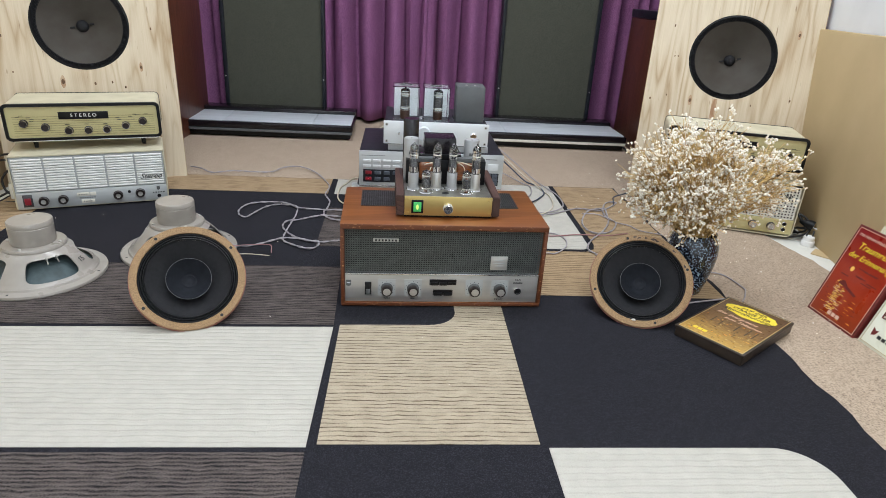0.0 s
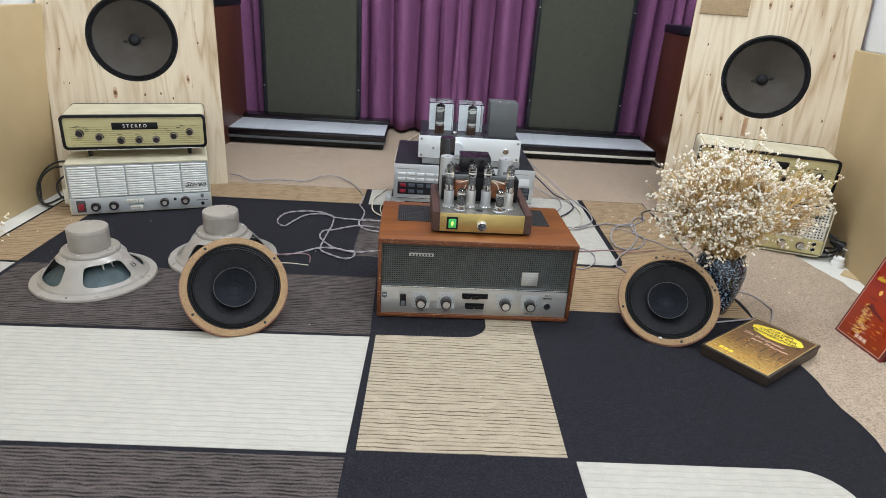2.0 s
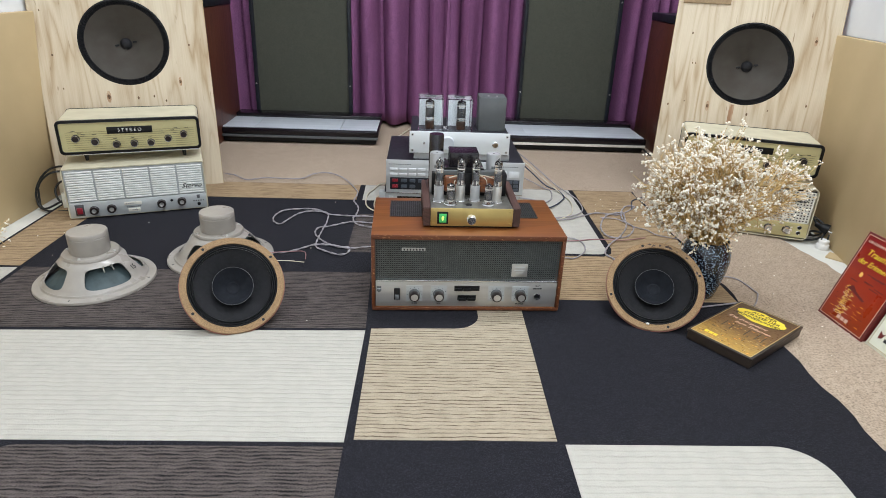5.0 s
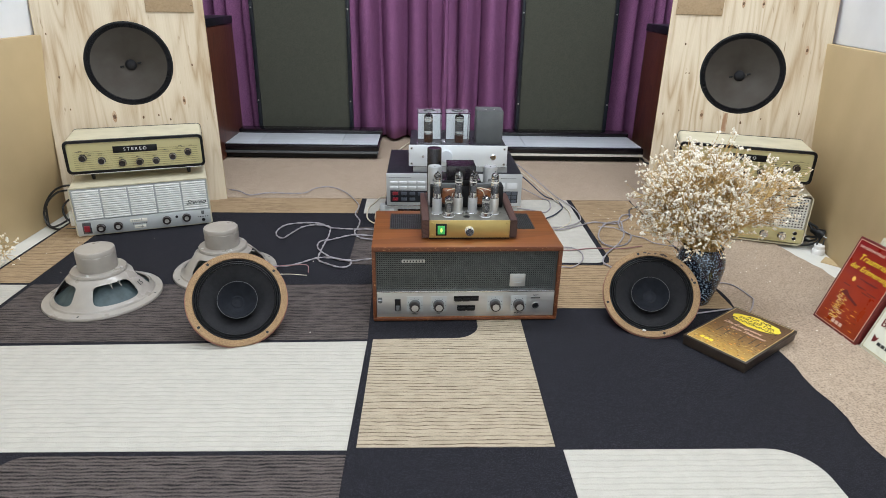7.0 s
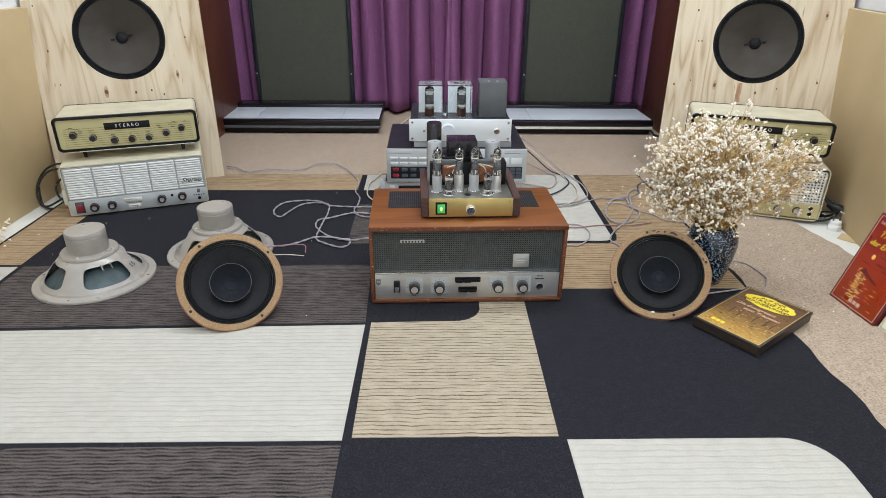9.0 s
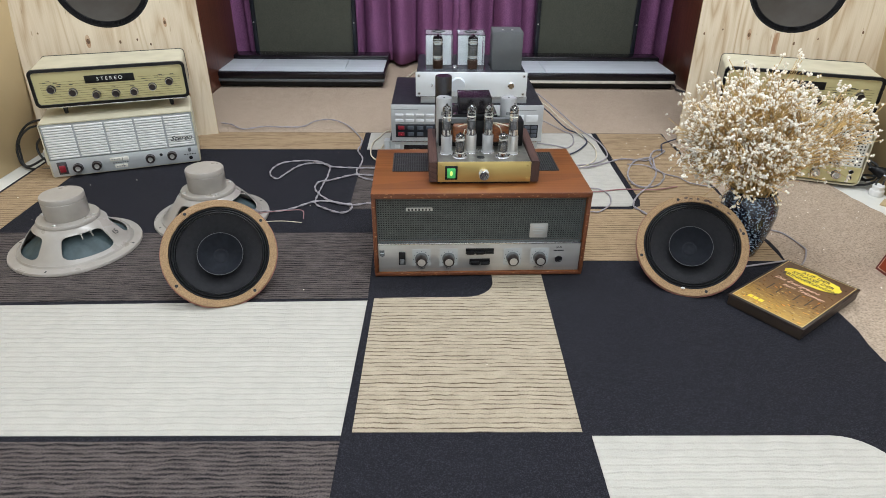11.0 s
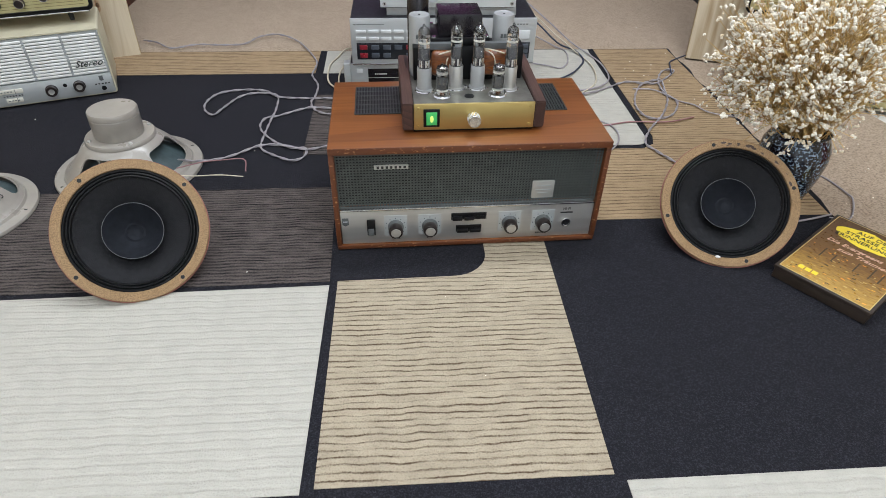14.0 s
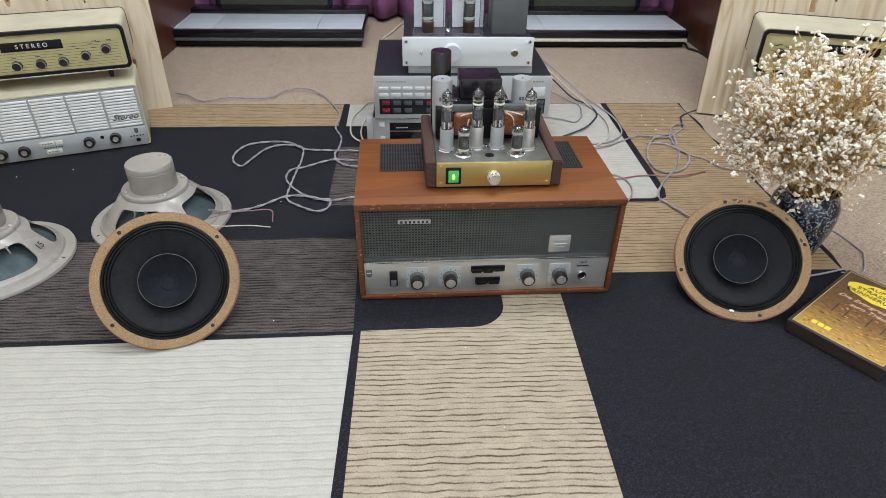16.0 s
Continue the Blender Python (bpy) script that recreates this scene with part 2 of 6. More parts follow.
def plywood(name, light, dark, streak):
    """Rotary-cut pine veneer: broad wandering figure along y, thin growth lines, short fibres."""
    mt = bpy.data.materials.new(name)
    mt.use_nodes = True
    nt = mt.node_tree
    N, L = nt.nodes, nt.links
    p = N["Principled BSDF"]
    tc = N.new("ShaderNodeTexCoord")
    oi = N.new("ShaderNodeObjectInfo")
    shift = N.new("ShaderNodeVectorMath")
    shift.operation = "MULTIPLY_ADD"
    L.new(oi.outputs["Random"], shift.inputs[0])
    shift.inputs[1].default_value = (9, 9, 9)
    L.new(tc.outputs["Object"], shift.inputs[2])

    def noise(stretch, scale, detail, distortion=0.0):
        mp = N.new("ShaderNodeMapping")
        mp.inputs["Scale"].default_value = stretch
        L.new(shift.outputs[0], mp.inputs["Vector"])
        n = N.new("ShaderNodeTexNoise")
        n.inputs["Scale"].default_value, n.inputs["Detail"].default_value, n.inputs["Distortion"].default_value = scale, detail, distortion
        L.new(mp.outputs[0], n.inputs["Vector"])
        return n.outputs["Fac"]

    field = noise((1, 0.11, 1), 8.0, 3.5, 0.25)
    turn = node_math(nt, "FRACT", node_math(nt, "MULTIPLY", field, 11.0))
    wave = node_math(nt, "SUBTRACT", 1.0, node_math(nt, "ABSOLUTE", node_math(nt, "SUBTRACT", node_math(nt, "MULTIPLY", turn, 2.0), 1.0)))
    band = node_math(nt, "POWER", wave, 1.8)
    broad = noise((1, 0.35, 1), 7.0, 2)
    patch_on = N.new("ShaderNodeMapRange")
    patch_on.inputs["From Min"].default_value, patch_on.inputs["From Max"].default_value = 0.36, 0.6
    L.new(broad, patch_on.inputs["Value"])
    fibre = noise((1, 0.03, 1), 420.0, 4)
    fac = node_math(nt, "MULTIPLY", band, node_math(nt, "ADD", node_math(nt, "MULTIPLY", patch_on.outputs[0], 0.55), 0.17))
    fac = node_math(nt, "ADD", fac, node_math(nt, "MULTIPLY", patch_on.outputs[0], 0.16))
    fac = node_math(nt, "ADD", fac, node_math(nt, "MULTIPLY", node_math(nt, "SUBTRACT", fibre, 0.42), 0.5))
    mix = N.new("ShaderNodeMix")
    mix.data_type = "RGBA"
    mix.clamp_factor = True
    mix.inputs["A"].default_value, mix.inputs["B"].default_value = (*light, 1), (*dark, 1)
    L.new(fac, mix.inputs["Factor"])
    dash = N.new("ShaderNodeMapRange")
    dash.inputs["From Min"].default_value, dash.inputs["From Max"].default_value, dash.inputs["To Max"].default_value = 0.69, 0.76, 0.7
    L.new(noise((1, 0.12, 1), 120.0, 2), dash.inputs["Value"])
    mix2 = N.new("ShaderNodeMix")
    mix2.data_type = "RGBA"
    L.new(dash.outputs[0], mix2.inputs["Factor"])
    L.new(mix.outputs["Result"], mix2.inputs["A"])
    mix2.inputs["B"].default_value = (*streak, 1)
    L.new(mix2.outputs["Result"], p.inputs["Base Color"])
    p.inputs["Roughness"].default_value = 0.62
    bp = N.new("ShaderNodeBump")
    bp.inputs["Strength"].default_value, bp.inputs["Distance"].default_value = 0.15, 0.001
    L.new(fac, bp.inputs["Height"])
    L.new(bp.outputs[0], p.inputs["Normal"])
    return mt


def timber(name, light, dark, along=2, rough=0.5, rings=9.0, warp=1.6, coat=0.0, contrast=0.7, fine=1.0, wavy=1.5):
    """Wood with long grain on the given axis."""
    mt = bpy.data.materials.new(name)
    mt.use_nodes = True
    nt = mt.node_tree
    N, L = nt.nodes, nt.links
    p = N["Principled BSDF"]
    p.inputs["Coat Weight"].default_value = coat
    tc = N.new("ShaderNodeTexCoord")
    st = [1.0, 1.0, 1.0]
    st[along] = 0.12
    mp = N.new("ShaderNodeMapping")
    mp.inputs["Scale"].default_value = st
    L.new(tc.outputs["Object"], mp.inputs["Vector"])
    field = N.new("ShaderNodeTexNoise")
    field.inputs["Scale"].default_value, field.inputs["Detail"].default_value, field.inputs["Distortion"].default_value = 5.0, wavy, warp * 0.3
    L.new(mp.outputs[0], field.inputs["Vector"])
    ring = node_math(nt, "FRACT", node_math(nt, "MULTIPLY", field.outputs["Fac"], rings * 2.2))
    saw = node_math(nt, "POWER", ring, 2.2)
    st2 = [150.0, 150.0, 150.0]
    st2[along] = 2.0
    mp2 = N.new("ShaderNodeMapping")
    mp2.inputs["Scale"].default_value = st2
    L.new(tc.outputs["Object"], mp2.inputs["Vector"])
    fib = N.new("ShaderNodeTexNoise")
    fib.inputs["Scale"].default_value, fib.inputs["Detail"].default_value = 3.0 * fine, 5
    L.new(mp2.outputs[0], fib.inputs["Vector"])
    broad = N.new("ShaderNodeTexNoise")
    broad.inputs["Scale"].default_value = 4.0
    L.new(tc.outputs["Object"], broad.inputs["Vector"])
    fac = node_math(nt, "ADD", node_math(nt, "MULTIPLY", saw, contrast * 0.6), node_math(nt, "MULTIPLY", fib.outputs["Fac"], 0.7))
    fac = node_math(nt, "MULTIPLY", fac, node_math(nt, "ADD", broad.outputs["Fac"], 0.3))
    mix = N.new("ShaderNodeMix")
    mix.data_type = "RGBA"
    mix.clamp_factor = True
    mix.inputs["A"].default_value, mix.inputs["B"].default_value = (*light, 1), (*dark, 1)
    L.new(fac, mix.inputs["Factor"])
    L.new(mix.outputs["Result"], p.inputs["Base Color"])
    rr = N.new("ShaderNodeMapRange")
    rr.inputs["To Min"].default_value, rr.inputs["To Max"].default_value = rough - 0.08, rough + 0.12
    L.new(fib.outputs["Fac"], rr.inputs["Value"])
    L.new(rr.outputs[0], p.inputs["Roughness"])
    bp = N.new("ShaderNodeBump")
    bp.inputs["Strength"].default_value, bp.inputs["Distance"].default_value = 0.12, 0.001
    L.new(fac, bp.inputs["Height"])
    L.new(bp.outputs[0], p.inputs["Normal"])
    return mt


def clear(name, tint=(1, 1, 1), rough=0.02, ior=1.45):
    mt = bpy.data.materials.new(name)
    mt.use_nodes = True
    nt = mt.node_tree
    p = nt.nodes["Principled BSDF"]
    p.inputs["Base Color"].default_value = (*tint, 1)
    p.inputs["Roughness"].default_value, p.inputs["IOR"].default_value = rough, ior
    p.inputs["Transmission Weight"].default_value = 1.0
    return mt


M_FLOOR = material("white_floor_tile", (0.72, 0.71, 0.66), 0.4, vary=0.06, scale=12, bump=0.02)
M_CARPET = material("beige_needle_carpet", (0.465, 0.365, 0.275), 0.95, vary=0.12, scale=260, bump=0.8, bump_scale=420, second=(0.20, 0.15, 0.11), spec=0.1, low=0.42, high=0.76)
M_RUG_BLACK = material("black_rug_pile", (0.0145, 0.0142, 0.018), 0.95, vary=0.14, scale=520, bump=1.0, bump_scale=650, second=(0.055, 0.054, 0.066), spec=0.12, low=0.46, high=0.84)
M_RUG_WHITE = streaked("cream_rug_pile", (0.495, 0.47, 0.415), (0.33, 0.30, 0.255), 0.28, 0.0125, 0.5, 7.0, worn=0.04, fleck=0.22, low=0.45, high=0.7)
M_RUG_SAND = streaked("sand_rug_pile", (0.435, 0.365, 0.268), (0.095, 0.062, 0.038), 1.0, 0.0095, 0.4, 15.0, worn=0.07, fleck=0.27, low=0.38, high=0.57)
M_RUG_GREY = streaked("charcoal_rug_pile", (0.125, 0.104, 0.096), (0.010, 0.009, 0.010), 1.0, 0.0072, 0.9, 22.0, worn=0.1, fleck=0.34, low=0.28, high=0.62)
M_RUG_BROWN = streaked("brown_rug_pile", (0.40, 0.285, 0.17), (0.085, 0.05, 0.027), 0.85, 0.0105, 0.42, 10.0, worn=0.08, fleck=0.2, low=0.36, high=0.58)
M_WALL = material("white_wall_paint", (0.8, 0.81, 0.82), 0.8, vary=0.03, scale=8, bump=0.03, bump_scale=300)
M_TAN = material("tan_painted_board", (0.545, 0.41, 0.225), 0.65, vary=0.05, scale=5, bump=0.03, bump_scale=250)
M_CEIL = material("white_ceiling_paint", (0.8, 0.8, 0.8), 0.9, vary=0.02, scale=6, bump=0)
M_VELVET = material("purple_velvet", (0.27, 0.108, 0.228), 0.8, vary=0.1, scale=330, stretch=(1, 1, 0.5), bump=0.5, bump_scale=600, second=(0.14, 0.046, 0.118), spec=0.2)
M_PLY = plywood("pine_plywood", (0.64, 0.545, 0.40), (0.385, 0.265, 0.145), (0.22, 0.125, 0.06))
M_STAIN = material("brown_glue_stain", (0.33, 0.18, 0.09), 0.6, vary=0.15, scale=70, stretch=(1, 0.3, 1), bump=0.05, second=(0.6, 0.46, 0.31))
M_PLY_EDGE = material("plywood_edge", (0.5, 0.36, 0.2), 0.8, vary=0.2, scale=200)
M_KNOT = material("wood_knot", (0.17, 0.085, 0.035), 0.6, vary=0.3, scale=300)
M_HARDBOARD = material("hardboard", (0.36, 0.25, 0.14), 0.75, vary=0.08, scale=150)
M_MAHOGANY = timber("dark_mahogany", (0.135, 0.037, 0.018), (0.04, 0.01, 0.006), along=2, rough=0.4, rings=14, warp=0.6, coat=0.15, contrast=1.0)
M_NAVYBLACK = material("blue_black_lacquer", (0.006, 0.009, 0.015), 0.4, vary=0.1, scale=20)
M_TEAK = timber("teak_veneer", (0.235, 0.076, 0.016), (0.07, 0.019, 0.005), along=0, rough=0.4, rings=10, warp=1.0, coat=0.1, contrast=0.6, fine=0.6)
M_TEAK_V = timber("teak_veneer_upright", (0.16, 0.046, 0.012), (0.04, 0.011, 0.004), along=2, rough=0.42, rings=8, warp=0.8, coat=0.08, contrast=0.6)
M_TEAK_WORN = material("worn_teak_edge", (0.115, 0.033, 0.010), 0.5, vary=0.2, scale=240, stretch=(0.5, 1, 1), bump=0.4, second=(0.42, 0.22, 0.095), low=0.6, high=0.72)
M_WENGE = timber("dark_wenge", (0.095, 0.042, 0.03), (0.012, 0.006, 0.005), along=1, rough=0.55, rings=16, warp=0.6, contrast=1.1)
M_GRILLE_CLOTH = material("dark_green_grille_cloth", (0.078, 0.079, 0.061), 0.9, vary=0.12, scale=330, bump=0.6, bump_scale=600, spec=0.15, second=(0.05, 0.053, 0.042))
M_BLACK = material("black_plastic", (0.006, 0.006, 0.007), 0.4, vary=0.1, scale=60, bump=0.03, spec=0.28)
M_BLACK_GLOSS = material("glossy_black", (0.010, 0.008, 0.011), 0.22, vary=0.1, scale=40, bump=0)
M_CONE = material("charcoal_paper_cone", (0.0125, 0.0125, 0.0145), 0.8, vary=0.1, scale=120, bump=0.25, bump_scale=500, spec=0.3)
M_CONE_BLUE = material("blue_grey_whizzer_cone", (0.0055, 0.007, 0.0115), 0.75, vary=0.12, scale=90, bump=0.15, spec=0.25)
M_CONE_OLD = material("aged_grey_paper_cone", (0.046, 0.039, 0.031), 0.82, vary=0.22, scale=18, bump=0.2, bump_scale=400, second=(0.038, 0.03, 0.022))
M_CORK = material("cork_gasket", (0.345, 0.22, 0.112), 0.85, vary=0.12, scale=650, bump=0.6, bump_scale=800, second=(0.15, 0.085, 0.04), low=0.4, high=0.75)
M_HAMMER = material("grey_hammertone_enamel", (0.335, 0.305, 0.268), 0.3, vary=0.06, scale=30, bump=0.05, bump_scale=400, coat=0.3)
M_STEEL = material("brushed_steel", (0.55, 0.54, 0.515), 0.36, 0.7, 0.07, 60, (0.03, 1, 1), 0.05, 300)
M_ALU = material("satin_aluminium", (0.62, 0.66, 0.70), 0.42, 0.2, 0.04, 40, (0.05, 1, 1), 0.03, 200)
M_DULL_STEEL = material("dull_plated_steel", (0.22, 0.215, 0.185), 0.36, 0.6, 0.2, 40, bump=0.05)
M_CHROME = material("chrome", (0.75, 0.75, 0.76), 0.14, 1.0, 0.05, 50, bump=0)
M_BRASS = material("satin_brass", (0.63, 0.48, 0.185), 0.36, 0.85, 0.1, 30, (0.2, 1, 1), 0.05, 200)
M_GOLD_PANEL = material("pale_gold_panel", (0.60, 0.535, 0.28), 0.42, 0.3, 0.05, 30, (0.1, 1, 1), 0.03)
M_GOLD_LINE = material("olive_gold_line", (0.2, 0.165, 0.06), 0.5, 0.3, 0.1, 60)
M_CREAM_CASE = material("cream_olive_enamel", (0.60, 0.55, 0.40), 0.42, vary=0.06, scale=20, bump=0.06)
M_OLIVE = material("olive_cream_metal", (0.50, 0.43, 0.25), 0.45, vary=0.06, scale=20, bump=0.05)
M_WHITE_SLAT = material("white_enamel_slat", (0.86, 0.86, 0.83), 0.4, vary=0.05, scale=60)
M_GREY_PANEL = material("silver_grey_panel", (0.50, 0.52, 0.52), 0.45, 0.35, 0.05, 50, (0.1, 1, 1), 0.03)
M_IVORY = material("ivory_plastic", (0.74, 0.71, 0.62), 0.4, vary=0.05, scale=60)
M_BROWN_KNOB = material("dark_brown_bakelite", (0.022, 0.015, 0.014), 0.3, vary=0.1, scale=60)
M_RED = material("red_rocker_plastic", (0.25, 0.016, 0.028), 0.3, vary=0.06, scale=60)
M_GREY_GRILLE = material("grey_green_mesh_wire", (0.094, 0.102, 0.099), 0.45, 0.25, 0.1, 60, bump=0.05)
M_VENT = material("dark_vent_bar", (0.062, 0.066, 0.064), 0.45, 0.3, 0.1, 60, bump=0.05)
M_WHITE_GRID = material("ivory_grille_bar", (0.74, 0.73, 0.66), 0.45, 0, 0.05, 60, bump=0.03)
M_DARK_CASE = material("blue_black_steel", (0.014, 0.014, 0.021), 0.5, vary=0.12, scale=150, bump=0.15, bump_scale=600)
M_SILVER_FRONT = material("silver_front", (0.56, 0.58, 0.59), 0.4, 0.5, 0.04, 40, (0.05, 1, 1), 0.02)
M_WHITE_FRONT = material("white_silver_front", (0.76, 0.79, 0.80), 0.4, 0.25, 0.03, 40, (0.05, 1, 1), 0.02)
M_GREY_BOX = material("grey_transformer_paint", (0.105, 0.112, 0.114), 0.5, vary=0.07, scale=30, bump=0.08)
M_BUTTON = material("grey_button", (0.68, 0.70, 0.71), 0.45, vary=0.04, scale=60)
M_BLUE_KEY = material("slate_blue_key", (0.075, 0.088, 0.11), 0.45, vary=0.06, scale=60)
M_WAX = material("brown_waxed_coil", (0.23, 0.075, 0.022), 0.3, vary=0.25, scale=70, stretch=(1, 1, 4), bump=0.3, second=(0.07, 0.02, 0.008), coat=0.4)
M_CAP_CAN = material("grey_capacitor_can", (0.40, 0.405, 0.405), 0.42, 0.3, 0.06, 40)
M_GLASS = clear("valve_glass")
M_ACRYLIC = clear("clear_acrylic", (0.93, 0.95, 0.96), 0.03, 1.45)
M_GETTER = material("silvered_getter", (0.10, 0.095, 0.09), 0.12, 0.9, 0.2, 200, bump=0)
M_ANODE = material("grey_anode", (0.10, 0.10, 0.105), 0.45, 0.5, 0.15, 100)
M_BASE_BROWN = material("brown_valve_base", (0.05, 0.022, 0.013), 0.4, vary=0.1, scale=80)
M_CABLE = material("grey_lilac_cable", (0.36, 0.33, 0.345), 0.5, vary=0.12, scale=80)
M_CABLE_BLACK = material("black_rubber_cable", (0.02, 0.02, 0.02), 0.5, vary=0.1, scale=80)
M_CABLE_CREAM = material("cream_cable", (0.62, 0.55, 0.42), 0.5, vary=0.08, scale=80)
M_CABLE_RED = material("rose_red_wire", (0.34, 0.17, 0.17), 0.5, vary=0.08, scale=80)
M_CABLE_BLUE = material("dark_blue_cable", (0.03, 0.04, 0.07), 0.5, vary=0.08, scale=80)
M_STEM = material("dry_straw_stem", (0.68, 0.47, 0.19), 0.8, vary=0.25, scale=40, second=(0.42, 0.25, 0.09))
M_BLOSSOM = material("dried_white_blossom", (0.9, 0.845, 0.735), 0.9, vary=0.14, scale=60, bump=0.3, bump_scale=900, second=(0.70, 0.55, 0.34), low=0.5, high=0.72)
M_VASE = material("speckled_blue_glaze", (0.008, 0.012, 0.024), 0.2, vary=0.1, low=0.53, high=0.62, scale=260, bump=0.15, bump_scale=200, second=(0.26, 0.34, 0.42), coat=0.4)
M_LETTER_DARK = material("dark_print", (0.03, 0.03, 0.03), 0.6, vary=0.03, scale=30, bump=0)
M_LETTER_WHITE = material("white_print", (0.78, 0.78, 0.74), 0.6, vary=0.03, scale=30, bump=0)
M_LETTER_YELLOW = material("yellow_print", (0.85, 0.66, 0.05), 0.5, vary=0.03, scale=30, bump=0)
M_WHITE_PLASTIC = material("white_plastic", (0.8, 0.79, 0.76), 0.4, vary=0.03, scale=40, bump=0.02)
lamp_glow = bpy.data.materials.new("green_lamp_glow")
lamp_glow.use_nodes = True
lamp_glow.node_tree.nodes["Principled BSDF"].inputs["Base Color"].default_value = (0.05, 0.4, 0.1, 1)
lamp_glow.node_tree.nodes["Principled BSDF"].inputs["Emission Color"].default_value = (0.12, 0.85, 0.25, 1)
lamp_glow.node_tree.nodes["Principled BSDF"].inputs["Emission Strength"].default_value = 0.12
spark_glow = lamp_glow.copy()
spark_glow.name = "yellow_lamp_glow"
spark_glow.node_tree.nodes["Principled BSDF"].inputs["Emission Color"].default_value = (0.9, 0.85, 0.2, 1)
spark_glow.node_tree.nodes["Principled BSDF"].inputs["Emission Strength"].default_value = 0.8
red_glow = lamp_glow.copy()
red_glow.name = "red_indicator_glow"
red_glow.node_tree.nodes["Principled BSDF"].inputs["Base Color"].default_value = (0.4, 0.05, 0.05, 1)
red_glow.node_tree.nodes["Principled BSDF"].inputs["Emission Color"].default_value = (1.0, 0.2, 0.25, 1)

# ---- the room ----
FLOOR_Z, CARPET_Z = -0.012, -0.005
solo("floor", box(-1.6, 1.7, -3.2, 2.2, -0.1, FLOOR_Z), M_FLOOR, "pale white tile floor under the carpet and rug", "floor", kind="structure")
solo("wall_north", box(-1.6, 1.7, 2.1, 2.2, FLOOR_Z, 2.62), M_WALL, "white painted wall behind the curtain", "wall", kind="structure")
solo("wall_south", box(-1.6, 1.7, -3.2, -3.1, FLOOR_Z, 2.62), M_WALL, "plain white painted wall", "wall", kind="structure")
solo("wall_west", box(-1.6, -1.31, -3.1, 2.1, FLOOR_Z, 2.62), M_WALL, "white painted side wall above a tan board", "wall", kind="structure")
solo("wall_east", box(1.3, 1.7, -3.1, 2.1, FLOOR_Z, 2.62), M_WALL, "white painted side wall above a tan board", "wall", kind="structure")
solo("ceiling", box(-1.6, 1.7, -3.2, 2.2, 2.62, 2.72), M_CEIL, "plain white ceiling", "ceiling", kind="structure")
solo("wainscot_west", box(-1.308, -1.283, -3.0, 2.0, FLOOR_Z, 0.548, 0.003), M_TAN, "tan painted board along the foot of the wall", "wainscot", kind="structure")
solo("wainscot_east", box(0, 0.022, -0.75, 1.25, 0, 0.578, 0.003), M_TAN, "tan painted board along the foot of the wall", "wainscot", kind="structure",
     m=pose(1.036, 0.05, FLOOR_Z, 0, 0, -12))
solo("wall_east_upper", box(0.03, 0.12, -0.75, 1.25, 0, 2.05), M_WALL, "white painted wall above the tan board", "wall", kind="structure",
     m=pose(1.036, 0.05, 0.566, 0, 0, -12))


def carpet_outline():
    rng = random.Random(3)
    pts = [(-1.27, -2.4), (1.0, -2.4)]
    y = -0.9
    while y < 0.75:
        x = 1.015 + 0.02 * math.sin(y * 9) + rng.uniform(-0.006, 0.006)
        if y < 0.18:
            x -= 0.1 * (0.18 - y)
        pts.append((x, y))
        y += 0.03
    pts += [(1.2, 0.78), (1.24, 2.05), (-1.27, 2.05), (-1.27, 0.88), (-0.9, 0.86), (-0.9, -2.0), (-1.27, -2.0)]
    return pts


solo("carpet", slab(carpet_outline(), FLOOR_Z, CARPET_Z), M_CARPET, "worn beige needle-felt carpet with a frayed edge", "carpet", kind="structure", smooth=None)

# ---- the rug: black ground with sewn-in coloured patches ----
rug = thing("rug", pose(0, 0, 0), "black rug with cream, sand, charcoal and brown striped patches", "rug")
RUG_L, RUG_R = -1.2, 0.664
edge = [(RUG_L, -1.6), (RUG_R, -1.6)] + [(RUG_R + 0.004 * math.sin(i * 1.7) + 0.0015 * math.sin(i * 5.1), -1.6 + 2.49 * i / 60) for i in range(1, 61)] + [(RUG_L - 0.02, 0.885)]
part("ground", slab(edge, CARPET_Z + 0.0005, -0.0012), M_RUG_BLACK, rug, smooth=None)
PT, PB = 0.0, -0.0022


def patch(points, mat):
    b = slab(points, PB, PT)
    part("patch", b, mat, rug, smooth=None)


patch([(-1.07, -0.435), (-0.222, -0.435), (-0.217, -0.098), (-1.07, -0.12)], M_RUG_WHITE)
patch([(-1.072, -0.107), (-0.217, -0.088), (-0.226, 0.178), (-1.072, 0.172)], M_RUG_GREY)
patch([(-0.302, 0.303), (-0.14, 0.303), (-0.14, 0.592), (-0.302, 0.592)], M_RUG_GREY)
patch([(-1.085, 0.18), (-1.085, 0.72), (-0.318, 0.727), (-0.318, 0.882), (-1.21, 0.882), (-1.205, 0.18)], M_RUG_BROWN)
patch([(-1.2, -0.3), (-1.085, -0.3), (-1.085, 0.168), (-1.2, 0.168)], M_RUG_WHITE)
patch([(-0.298, 0.725), (-0.13, 0.725), (-0.13, 0.322), (0.37, 0.322)] + arc(0.39, 0.352, 0.03, -90, 0, 6) + [(0.428, 0.884), (-0.3, 0.882)], M_RUG_WHITE)
patch([(0.2, 0.055), (0.655, 0.055), (0.658, 0.884), (0.445, 0.884), (0.437, 0.36), (0.427, 0.325), (0.4, 0.306), (0.2, 0.306)], M_RUG_BROWN)
patch([(-0.207, -0.429), (0.122, -0.429), (0.128, 0.045), (0.026, 0.045), (0.026, -0.03)] + arc(-0.03, -0.029, 0.056, 0, -90, 8)[1:] + [(-0.205, -0.089)], M_RUG_SAND)
